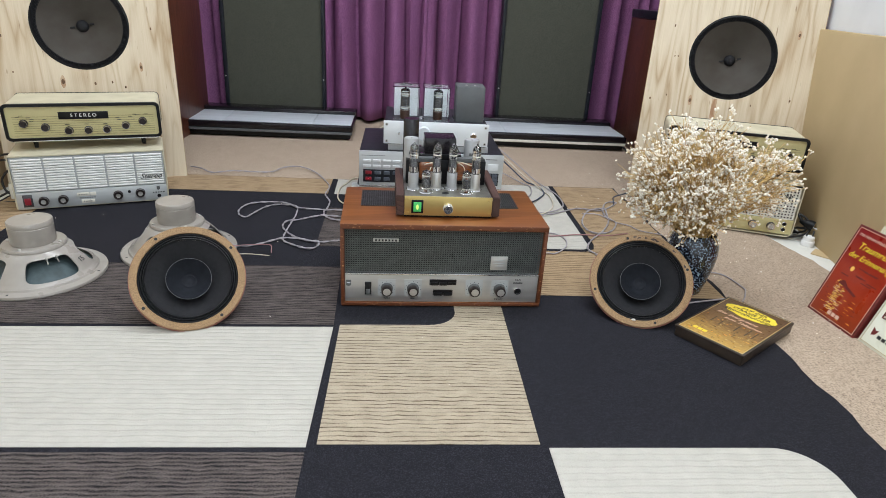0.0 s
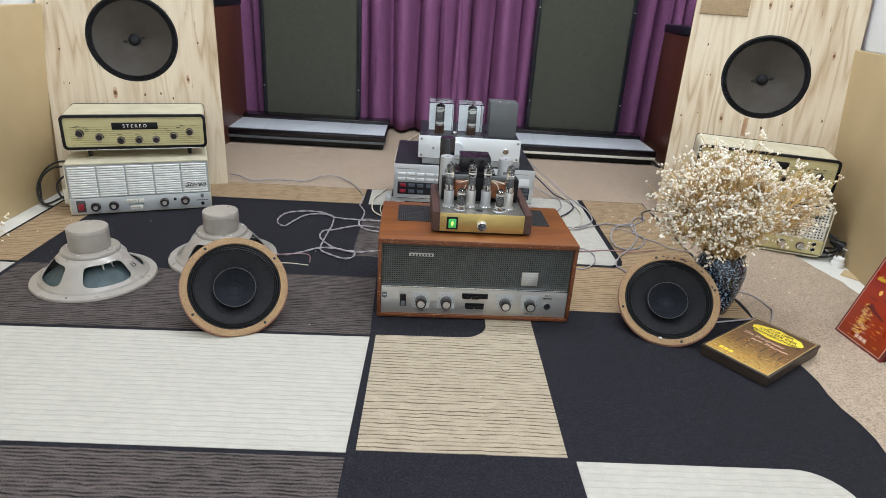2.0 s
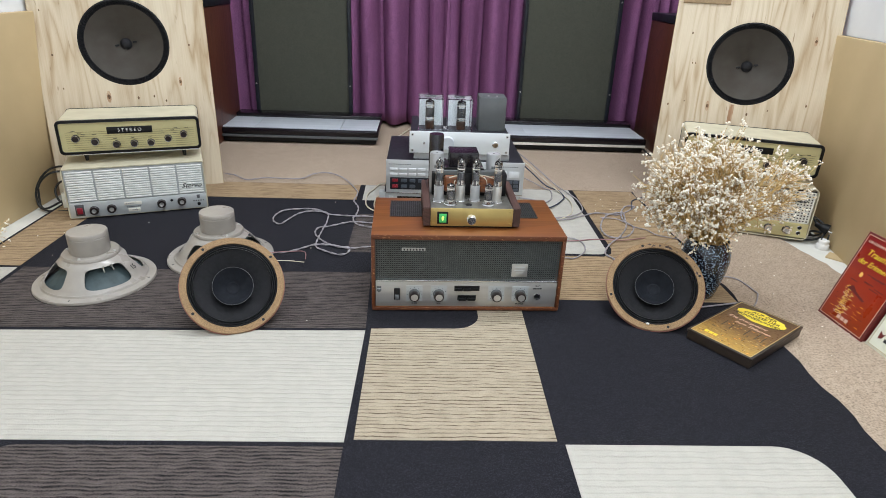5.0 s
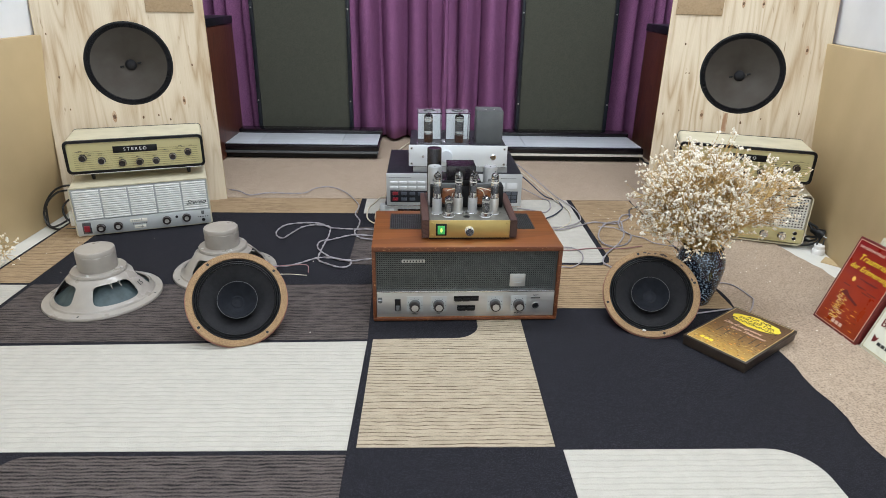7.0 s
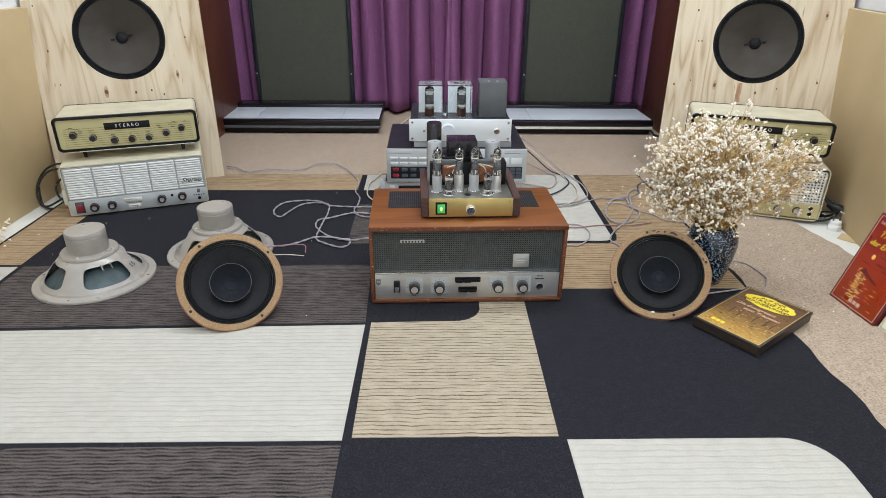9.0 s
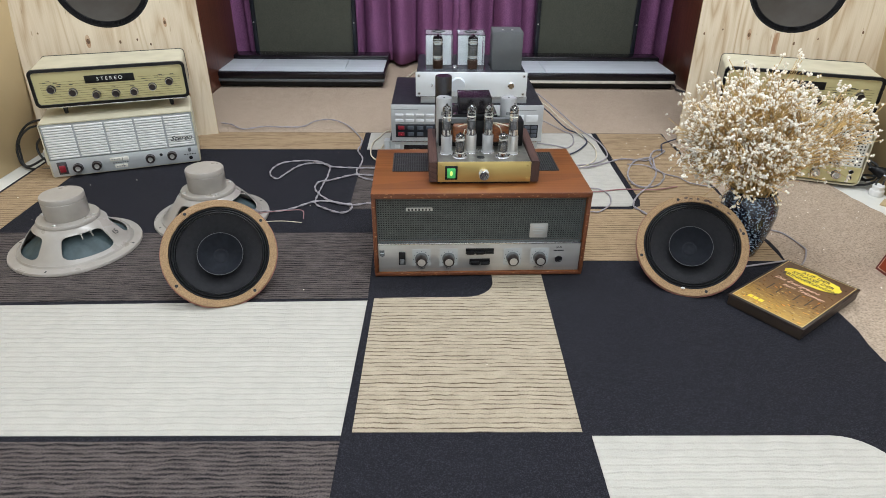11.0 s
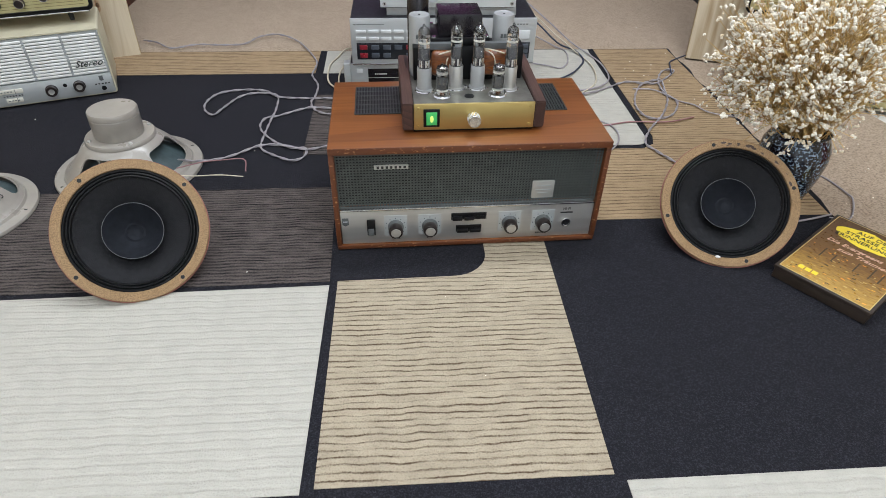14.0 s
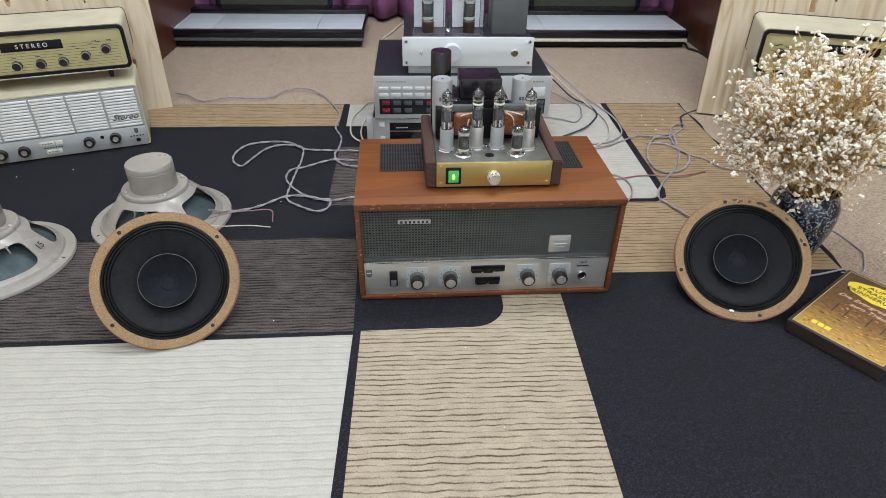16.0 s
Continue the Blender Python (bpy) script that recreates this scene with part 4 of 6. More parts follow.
    for i in range(9):
        for x0 in (-0.0705, -0.0455, -0.0225, 0.0105, 0.0375, 0.0585):
            a = 2 * math.pi * i / 9
            if i % 3 == 0:
                part("rivet", rod(0.0011, 0, 0.0006, 8, Matrix.Translation((x0 + 0.016 * math.cos(a), (0.031 if x0 in (-0.0455, 0.0375) else 0.054) + 0.016 * math.sin(a), top))), M_CHROME, t)
    part("bolt", rod(0.002, 0, 0.007, 10, Matrix.Translation((-0.008, 0.05, top))), M_CHROME, t)
    # transformer row behind the valves
    tr = part("transformer", box(-0.085, 0.085, 0.088, 0.128, top, top + 0.052, 0.002), M_BLACK, t, "black iron transformer core")
    for x0, x1 in ((-0.058, -0.014), (0.02, 0.062)):
        part("coil", box(x0, x1, 0.072, 0.088, top + 0.012, top + 0.05, 0.006, 3), M_WAX, tr, "brown waxed coil")
    for x0, x1 in ((-0.064, -0.012), (0.018, 0.07)):
        part("core_plate", box(x0, x1, 0.08, 0.09, top + 0.05, top + 0.06, 0.001), M_GREY_BOX, tr)
    part("bell_cover", box(-0.046, 0.02, 0.097, 0.156, top + 0.062, top + 0.097, 0.002), M_BLACK_GLOSS, tr, "purple-black bell cover")
    part("cover_flange", box(-0.058, 0.032, 0.092, 0.162, top + 0.052, top + 0.0635, 0.001), M_BLACK, tr)
    for x in (-0.053, 0.027):
        for y in (0.0955, 0.1585):
            part("nut", rod(0.0035, top + 0.0635, top + 0.0665, 6, Matrix.Translation((x, y, 0))), M_CHROME, tr)
    for x in (-0.0735, 0.056):
        c = part("capacitor", lathe([(0, 0), (0.0162, 0), (0.0162, 0.09), (0.0152, 0.092), (0.014, 0.091), (0.0, 0.091)], 30, Matrix.Translation((x, 0.118, top))), M_CAP_CAN, t, "grey capacitor can")
        part("vent_spot", rod(0.0016, 0.091, 0.0917, 10, Matrix.Translation((x, 0.118, top))), M_BLACK, c)
        for k in range(3):
            part("print_bar", box(-0.006 + k * 0.0045, -0.0025 + k * 0.0045, -0.0166, -0.0158, 0.06, 0.066, 0, 1, None, Matrix.Translation((x, 0.118, top))), M_GREY_BOX, c)
    part("black_capacitor", lathe([(0, 0), (0.0168, 0), (0.0168, 0.124), (0.0155, 0.126), (0, 0.126)], 30, Matrix.Translation((-0.0735, 0.154, top + 0.0))), M_BLACK_GLOSS, t, "tall black capacitor can")
    for pts in (((-0.02, 0.079, 0.093), (-0.03, 0.07, 0.097), (-0.05, 0.074, 0.09)), ((0.012, 0.082, 0.096), (0.03, 0.07, 0.099), (0.052, 0.072, 0.092)), ((0.018, 0.08, 0.098), (0.035, 0.066, 0.09), (0.04, 0.076, 0.06)), ((-0.03, 0.079, 0.09), (-0.036, 0.068, 0.08), (-0.034, 0.078, 0.055))):
        part("wire", tube(pts, 0.0011, 5), M_CABLE_CREAM, t)


small_amplifier()


# ---- stack behind: tuner, disc player, line amplifier ----
def disc_player():
    t = thing("disc_player", pose(-0.012, 0.61, 0.0), "low silver disc player under a wider unit", "disc player")
    part("body", box(-0.208, 0.208, 0.006, 0.3, 0.006, 0.064, 0.002), M_DARK_CASE, t)
    f = part("front_panel", box(-0.215, 0.215, 0, 0.006, 0.003, 0.067, 0.001), M_SILVER_FRONT, t)
    part("end_cap", box(-0.222, -0.206, -0.006, 0.02, 0.002, 0.07, 0.002), M_GREY_PANEL, t)
    part("display", box(-0.166, 0.1, -0.0012, 0.0, 0.012, 0.056, 0.0005), M_BLACK_GLOSS, f)
    part("display_line", box(-0.166, 0.1, -0.002, -0.0012, 0.0335, 0.035), M_STEEL, f)
    for i in range(7):
        part("print_bar", box(-0.08 + i * 0.0058, -0.0765 + i * 0.0058, -0.0019, -0.0012, 0.0415, 0.046), M_LETTER_WHITE, f)
    for i in range(6):
        part("print_bar", box(-0.15 + i * 0.005, -0.147 + i * 0.005, -0.0019, -0.0012, 0.042, 0.0445), M_LETTER_WHITE, f)
    part("button", box(-0.192, -0.178, -0.004, 0, 0.046, 0.057, 0.001), M_BUTTON, f)
    part("button", box(-0.19, -0.178, -0.004, 0, 0.012, 0.02, 0.001), M_BUTTON, f)
    for x in (-0.18, 0.18):
        for y in (0.04, 0.25):
            part("foot", rod(0.014, 0.0, 0.007, 14, Matrix.Translation((x, y, 0))), M_BLACK, t)


def tuner():
    t = thing("disc_changer", pose(0, 0.6, 0.07), "silver-fronted hi-fi unit with dark case and rows of buttons", "hi-fi unit")
    H = 0.104
    part("case", box(-0.211, 0.211, 0.008, 0.315, 0.004, H, 0.002), M_DARK_CASE, t)
    f = part("front_panel", box(-0.212, 0.212, 0.0, 0.008, 0.002, H, 0.0012), M_SILVER_FRONT, t)
    for j, z in enumerate((0.0765, 0.0605)):
        for i in range(6):
            part("button", box(-0.2 + i * 0.0285, -0.1775 + i * 0.0285, -0.004, 0, z - 0.0035, z + 0.0035, 0.0008), M_BUTTON, f)
    kp = part("keypad", box(-0.2, -0.03, -0.0008, 0.0, 0.012, 0.05, 0.0003), M_NAVYBLACK, f)
    for j in range(2):
        for i in range(6):
            red = (i, j) in ((0, 0), (4, 0))
            lit = (i, j) == (0, 1)
            if (i, j) == (3, 1):
                continue
            part("key", box(-0.193 + i * 0.0265, -0.1755 + i * 0.0265, -0.004, -0.0008, 0.0355 - j * 0.0185, 0.046 - j * 0.0185, 0.001), M_RED if red else (M_RED if lit else M_BLUE_KEY), kp)
            if lit:
                part("indicator", rod(0.0014, 0, 0.0006, 10, front(-0.184, 0.0223, -0.004)), red_glow, kp)
    kr = part("keypad", box(0.12, 0.2, -0.0008, 0.0, 0.012, 0.05, 0.0003), M_NAVYBLACK, f)
    for i in range(4):
        for j in range(3):
            part("key", box(0.124 + i * 0.019, 0.1395 + i * 0.019, -0.003, -0.0008, 0.014 + j * 0.012, 0.0235 + j * 0.012, 0.0008), M_BLUE_KEY, kr)
    part("display", box(0.165, 0.197, -0.002, 0.0, 0.058, 0.078, 0.0008), M_BUTTON, f)
    part("button", box(0.142, 0.158, -0.004, 0, 0.058, 0.078, 0.0008), M_BUTTON, f)
    for x0, x1 in ((-0.204, -0.13), (0.145, 0.198)):
        for i in range(int((x1 - x0) / 0.007)):
            part("print_bar", box(x0 + i * 0.007, x0 + i * 0.007 + 0.0045, -0.0005, 0, 0.0905, 0.0925), M_GREY_BOX, f)
    part("trim", box(-0.212, 0.212, -0.001, 0.004, -0.001, 0.0018, 0.0004), M_CHROME, t)
    for x in (-0.18, 0.18):
        for y in (0.04, 0.27):
            part("foot", rod(0.014, -0.003, 0.005, 14, Matrix.Translation((x, y, 0))), M_BLACK, t)


def line_amplifier():
    t = thing("line_amplifier", pose(0.0155, 0.612, 0.174), "white-fronted valve line amplifier with two shielded valves", "amplifier")
    part("plinth", box(-0.145, 0.15, 0.012, 0.2, 0.0, 0.018, 0.001), M_SILVER_FRONT, t)
    part("chassis", box(-0.155, 0.1425, 0.004, 0.24, 0.019, 0.085, 0.0015), M_DARK_CASE, t)
    f = part("front_panel", box(-0.158, 0.1455, -0.003, 0.004, 0.022, 0.0875, 0.0008), M_WHITE_FRONT, t)
    for x in (-0.149, 0.1365):
        for z in (0.03, 0.078):
            s = part("screw", lathe([(0.0042, 0), (0.0042, 0.001), (0, 0.0016)], 14, front(x, z, -0.003)), M_STEEL, f)
            part("socket", rod(0.0019, 0.0014, 0.0019, 6, front(x, z, -0.003)), M_BLACK, s)
    kn = part("knob", lathe([(0, 0), (0.0195, 0), (0.0195, 0.016), (0.0185, 0.0175), (0, 0.0175)], 36, front(-0.043, 0.056, -0.003)), M_ALU, f)
    part("toggle", lathe([(0.0036, 0), (0.003, 0.004), (0.0015, 0.004), (0.0022, 0.012), (0, 0.013)], 12, front(-0.114, 0.054, -0.003)), M_CHROME, f)
    part("push_button", lathe([(0.009, 0), (0.009, 0.002), (0.007, 0.003), (0.0068, 0.006), (0, 0.0062)], 24, front(0.102, 0.053, -0.003)), M_CHROME, f)
    for x0 in (-0.133, -0.046):
        c = part("valve_cover", box(x0, x0 + 0.076, 0.016, 0.0182, 0.086, 0.18, 0, 1), M_ACRYLIC, t, "clear acrylic valve cover")
        c.visible_shadow = False
        for q in (x0, x0 + 0.0738):
            part("cover_side", box(q, q + 0.0022, 0.0184, 0.1, 0.086, 0.18, 0, 1), M_ACRYLIC, c).visible_shadow = False
        part("cover_top", box(x0, x0 + 0.076, 0.016, 0.1, 0.1802, 0.1824, 0, 1), M_ACRYLIC, c).visible_shadow = False
        part("back_plate", box(x0 + 0.003, x0 + 0.073, 0.094, 0.097, 0.0865, 0.178), M_WHITE_FRONT, c, "pale metal shield plate")
        # black ring laid on the cover's top above the valve
        part("top_ring", lathe([(0.011, 0), (0.0115, 0.0006), (0.017, 0.0006), (0.0175, 0)], 24, Matrix.Translation((x0 + 0.037, 0.058, 0.1827))), M_BLACK, c)
    for x in (-0.098, -0.002):
        valve(t, x, 0.053, 0.107, 0.0136, 0.07, base=0.0205)
    part("post", rod(0.0024, 0.086, 0.118, 10, Matrix.Translation((-0.05, 0.056, 0))), M_ANODE, t)
    part("post_nut", lathe([(0.010, 0.085), (0.010, 0.089), (0.006, 0.092), (0.0025, 0.094)], 20, Matrix.Translation((-0.05, 0.056, 0))), M_CHROME, t)
    part("transformer_box", box(0.05, 0.1325, 0.036, 0.116, 0.085, 0.1855, 0.0022), M_GREY_BOX, t, "grey painted transformer box")
    part("transformer_lid", box(0.0508, 0.1317, 0.037, 0.115, 0.1855, 0.187, 0.0006), M_GREY_BOX, t)
    for x in (0.079, 0.104):
        part("box_screw", rod(0.003, 0.187, 0.189, 10, Matrix.Translation((x, 0.06, 0))), M_STEEL, t)
    for y in (0.04, 0.09):
        part("box_bolt", rod(0.002, 0.085, 0.094, 8, Matrix.Translation((0.045, y, 0))), M_CHROME, t)


disc_player()
tuner()
line_amplifier()


# ---- preamplifiers and power amplifiers by the baffles ----
def knob_small(parent, x, z, r=0.0095, cap=M_BROWN_KNOB, ring=M_CHROME, y=0.0, name="knob", inner=0.84):
    k = part(name, lathe([(r * 1.12, 0), (r * 1.12, 0.002), (r * 1.0, 0.0035), (r, 0.010), (r * 0.9, 0.0115)], 24, front(x, z, y)), M_BROWN_KNOB, parent)
    part("knob_cap", lathe([(r * inner, 0.0118), (r * (inner - 0.04), 0.0112), (0, 0.0108)], 24, front(x, z, y)), cap, k)
    part("knob_ring", lathe([(r * inner, 0.0112), (r * 0.9, 0.0122), (r * 1.0, 0.0122), (r * 1.03, 0.0112)], 24, front(x, z, y)), ring, k)
    return k


def case_shell(w, d, h, r, z0, thick):
    """A rounded case wrapped round a front: an extruded round rectangle."""
    bm = bmesh.new()
    pts = round_rect(0, w, z0, z0 + h, r, 5)
    a = [bm.verts.new((x, 0, z)) for x, z in pts]
    b = [bm.verts.new((x, d, z)) for x, z in pts]
    ins = round_rect(thick, w - thick, z0 + thick, z0 + h - thick, max(0.002, r - thick), 5)
    c = [bm.verts.new((x, 0, z)) for x, z in ins]
    e = [bm.verts.new((x, 0.012, z)) for x, z in ins]
    n = len(pts)
    for i in range(n):
        j = (i + 1) % n
        bm.faces.new((a[i], a[j], b[j], b[i]))
        bm.faces.new((a[i], c[i], c[j], a[j]))
        bm.faces.new((c[i], e[i], e[j], c[j]))
    bm.faces.new(b)
    bm.faces.new(e)
    return bm


def preamplifier(m):
    t = thing("preamplifier", m, "cream and gold valve preamplifier with a STEREO name strip", "preamplifier", "preamplifiers")
    W, H, D, Z = 0.375, 0.095, 0.18, 0.024
    part("case", case_shell(W, D, H, 0.012, Z, 0.002), M_CREAM_CASE, t)
    rim = bmesh.new()
    o, i_ = round_rect(-0.0015, W + 0.0015, Z - 0.0015, Z + H + 0.0015, 0.0135), round_rect(0.006, W - 0.006, Z + 0.006, Z + H - 0.006, 0.008)
    rings = [[rim.verts.new((x, y, z)) for x, z in pts] for pts, y in ((o, 0.006), (o, -0.004), (i_, -0.005), (i_, 0.004))]
    for p, q in zip(rings, rings[1:]):
        for k in range(len(p)):
            j = (k + 1) % len(p)
            rim.faces.new((p[k], p[j], q[j], q[k]))
    part("dark_rim", rim, M_BLACK, t, "dark brown plastic rim")
    seam = bmesh.new()
    loops = [[seam.verts.new((x, y, z)) for x, z in round_rect(-k, W + k, Z - k, Z + H + k, 0.013)] for k, y in ((0.0, D), (0.0012, D), (0.0012, D + 0.004), (0.0, D + 0.004))]
    for p, q in zip(loops, loops[1:]):
        for k in range(len(p)):
            j = (k + 1) % len(p)
            seam.faces.new((p[k], p[j], q[j], q[k]))
    part("rear_seam", seam, M_BLACK, t, "dark seam round the back edge")
    f = part("face", box(0.004, W - 0.004, 0.0, 0.003, Z + 0.004, Z + H - 0.004), M_GOLD_PANEL, t, "pale gold panel with thin olive lines")
    for k in range(9):
        z = Z + 0.012 + k * 0.0062
        part("panel_line", box(0.02, W - 0.016, -0.0006, 0.0, z, z + 0.0007), M_GOLD_LINE, f)
    s = part("name_strip", box(0.126, 0.246, -0.0015, 0.0, Z + 0.054, Z + 0.074, 0.0005), M_BLACK, f, "black name strip")
    lettering("STEREO", 0.013, M_LETTER_WHITE, s, front(0.186, Z + 0.064, -0.0018), spacing=1.55)
    for x, z in ((0.044, 0.045), (0.092, 0.034), (0.146, 0.024), (0.193, 0.024), (0.238, 0.0245), (0.286, 0.034), (0.33, 0.045)):
        knob_small(f, x, Z + z)
    for x, z in ((0.032, 0.062), (0.04, 0.065), (0.056, 0.06), (0.064, 0.056), (0.062, 0.051), (0.144, 0.04), (0.19, 0.04), (0.236, 0.04), (0.092, 0.054), (0.268, 0.056), (0.272, 0.05), (0.3, 0.058), (0.306, 0.05), (0.31, 0.064), (0.34, 0.064), (0.318, 0.062)):
        part("print_bar", box(x - 0.005, x + 0.005, -0.0008, 0, Z + z - 0.0007, Z + z + 0.0007), M_LETTER_DARK, f)
    ch = part("chrome_strip", box(0.008, W - 0.008, -0.004, 0.004, Z - 0.004, Z - 0.001, 0.001), M_CHROME, t)
    for x in (0.06, W - 0.05):
        for y in (0.016, D - 0.03):
            part("foot", lathe([(0, 0), (0.0045, 0), (0.007, Z - 0.003), (0, Z - 0.003)], 14, Matrix.Translation((x, y, 0))), M_BLACK, t)
    return t


def power_amp_case(t, W, H, D, r):
    part("case", case_shell(W, D, H, r, 0.004, 0.003), M_CREAM_CASE, t)
    for x in (0.03, W - 0.03):
        for y in (0.03, D - 0.03):
            part("foot", rod(0.009, 0, 0.005, 12, Matrix.Translation((x, y, 0))), M_BLACK, t)


def slatted_power_amp(m):
    t = thing("power_amplifier", m, "cream power amplifier with white slatted front and grey control strip", "amplifier", "power amplifiers")
    W, H, D = 0.378, 0.148, 0.17
    power_amp_case(t, W, H, D, 0.006)
    b = part("slat_bed", box(0.004, W - 0.004, 0.004, 0.009, 0.052, H - 0.001), M_GREY_PANEL, t)
    cols, gap = 5, 0.0045
    cw = (W - 0.016 - gap * (cols - 1)) / cols
    slat = mesh_of("slat", box(0, cw, -0.0045, 0.0, 0, 0.005, 0.0012, 1), M_WHITE_SLAT, 40)
    for c in range(cols):
        for r in range(13):
            part("slat", slat, None, b, m=Matrix.Translation((0.008 + c * (cw + gap), 0.004, 0.0545 + r * 0.0069)))
    st = part("control_strip", box(0.004, W - 0.004, -0.002, 0.008, 0.006, 0.051, 0.001), M_GREY_PANEL, t)
    lettering("Stereo", 0.021, M_LETTER_DARK, t, front(0.336, 0.078, -0.0012), shear=0.5)
    sw = part("power_switch", box(0.018, 0.041, -0.004, -0.002, 0.0115, 0.046, 0.0008), M_ANODE, st)
    part("red_rocker", box(0.022, 0.037, -0.0085, -0.004, 0.018, 0.037, 0.002), M_RED, sw, "red rocker switch")
    for x, z in ((0.066, 0.026), (0.112, 0.027), (0.247, 0.029), (0.304, 0.031)):
        k = knob_small(st, x, z, 0.0112, M_STEEL, M_BROWN_KNOB, -0.002, inner=0.56)
    for x0, x1, z in ((0.146, 0.193, 0.038), (0.155, 0.187, 0.0175)):
        kr = part("key_row", box(x0, x1, -0.004, -0.002, z - 0.005, z + 0.005, 0.0008), M_IVORY, st)
        part("key_gap", box(x0 + (x1 - x0) * 0.66, x0 + (x1 - x0) * 0.66 + 0.001, -0.0046, -0.004, z - 0.005, z + 0.005), M_GREY_BOX, kr)
        for i in range(4):
            part("print_bar", box(x0 + 0.004 + i * 0.006, x0 + 0.0075 + i * 0.006, -0.0045, -0.004, z - 0.001, z + 0.001), M_GREY_BOX, kr)
    for i in range(7):
        part("print_bar", box(0.152 + i * 0.0058, 0.1552 + i * 0.0058, -0.0026, -0.002, 0.026, 0.0288), M_LETTER_DARK, st)
    part("lamp_hole", rod(0.0042, 0, 0.0008, 14, front(0.276, 0.036, -0.002)), M_BLACK, st)
    part("jack_hole", rod(0.0052, 0, 0.0008, 14, front(0.352, 0.018, -0.002)), M_BLACK, st)
    for i in range(5):
        part("print_bar", box(0.336 + i * 0.0068, 0.34 + i * 0.0068, -0.0026, -0.002, 0.0275, 0.0302), M_LETTER_DARK, st)
    part("crest", slab([(-0.0042, -0.005), (0, -0.0072), (0.0042, -0.005), (0.0042, 0.005), (-0.0042, 0.005)], 0, 0.0006), M_GREY_BOX, st, m=front(0.352, 0.0425, -0.002))
    return t


def grid_power_amp(m):
    t = thing("power_amplifier", m, "ivory power amplifier with a square-holed grille and gold strip", "amplifier", "power amplifiers")
    W, H, D = 0.381, 0.162, 0.17
    power_amp_case(t, W, H, D, 0.018)
    gf = part("grid_front", lattice(0.01, W - 0.01, 0.058, H - 0.01, 0.002, 0.005, 0.0085, 0.0038), M_WHITE_GRID, t, "ivory square-hole grille", smooth=None)
    part("grid_backing", box(0.006, W - 0.006, 0.009, 0.0105, 0.055, H - 0.006), M_BROWN_KNOB, gf)
    st = part("control_strip", box(0.005, W - 0.005, -0.001, 0.008, 0.012, 0.055, 0.001), M_GOLD_PANEL, t, "gold control strip")
    lettering("Stereo", 0.021, M_LETTER_DARK, t, front(0.325, 0.126, 0.0008), shear=0.5)
    for x in (0.07, 0.125, 0.268, 0.318):
        knob_small(st, x, 0.033, 0.0105, M_STEEL, M_CHROME, -0.001, inner=0.6)
    for x, z in ((0.353, 0.043), (0.353, 0.026)):
        part("jack_ring", lathe([(0.0045, 0), (0.0055, 0.0015), (0.0068, 0)], 16, front(x, z, -0.001)), M_CHROME, st)
        part("jack_hole", rod(0.0046, 0, 0.0006, 14, front(x, z, -0.001)), M_BLACK, st)
    return t


slatted_power_amp(pose(-1.121, 0.483, CARPET_Z + 0.004, 0, 0, 20.5))
preamplifier(pose(-1.135, 0.532, 0.157, 0, 0, 19.5))
grid_power_amp(pose(0.699, 0.578, CARPET_Z, 0, 0, -19.0))
preamplifier(pose(0.692, 0.597, 0.166, 0, 0, -19.0))


# ---- loose loudspeaker drivers ----
M_CONE_GREEN = material("dark_green_cone", (0.045, 0.07, 0.075), 0.6, vary=0.15, scale=60, bump=0.2)
M_RED_EDGE = material("red_brown_edge", (0.28, 0.1, 0.07), 0.6, vary=0.1, scale=60)


def basket(R, H, r_top, win=62, seg=160, low=0.012):
    """A pressed frame with four round-cornered windows, flange down."""
    bm = bmesh.new()
    rows, power, mid, half = 20, 5, 0.5, 0.46

    def place(turn, v):
        r = R - 0.026 + (r_top + 0.012 - R + 0.026) * v
        z = low + 0.005 + (H - 0.011 - low - 0.005) * (v + 0.25 * v * (1 - v))
        return (r * math.cos(radians(turn)), r * math.sin(radians(turn)), z)

    def depth(turn, v):
        a = (turn + 45) % 90 - 45
        return abs(a / (win / 2)) ** power + abs((v - mid) / half) ** power

    grid = [[bm.verts.new(place(360 * i / seg, k / rows)) for i in range(seg)] for k in range(rows + 1)]
    spots = {grid[k][i]: (360 * i / seg, k / rows) for k in range(rows + 1) for i in range(seg)}
    gone = set()
    for k in range(rows):
        for i in range(seg):
            quad = (grid[k][i], grid[k][(i + 1) % seg], grid[k + 1][(i + 1) % seg], grid[k + 1][i])
            if depth(360 * (i + 0.5) / seg, (k + 0.5) / rows) < 1:
                gone.update(quad)
            else:
                bm.faces.new(quad)
    for v in gone:
        if v.link_faces:
            turn, h = spots[v]
            a = (turn + 45) % 90 - 45
            s = max(depth(turn, h), 0.05) ** (-1 / power)
            v.co = place(turn - a + a * s, mid + (h - mid) * s)
    for v in gone:
        if not v.link_faces:
            bm.verts.remove(v)
    for ends, ring in (([(R - 0.02, low)], grid[0]), ([(r_top + 0.004, H - 0.003), (r_top - 0.004, H)], grid[-1])):
        for r, z in ends:
            outer = [bm.verts.new((r * math.cos(2 * math.pi * i / seg), r * math.sin(2 * math.pi * i / seg), z)) for i in range(seg)]
            for i in range(seg):
                bm.faces.new((ring[i], ring[(i + 1) % seg], outer[(i + 1) % seg], outer[i]))
            ring = outer
    bmesh.ops.recalc_face_normals(bm, faces=bm.faces)
    bmesh.ops.solidify(bm, geom=list(bm.faces), thickness=0.0022)
    return bm


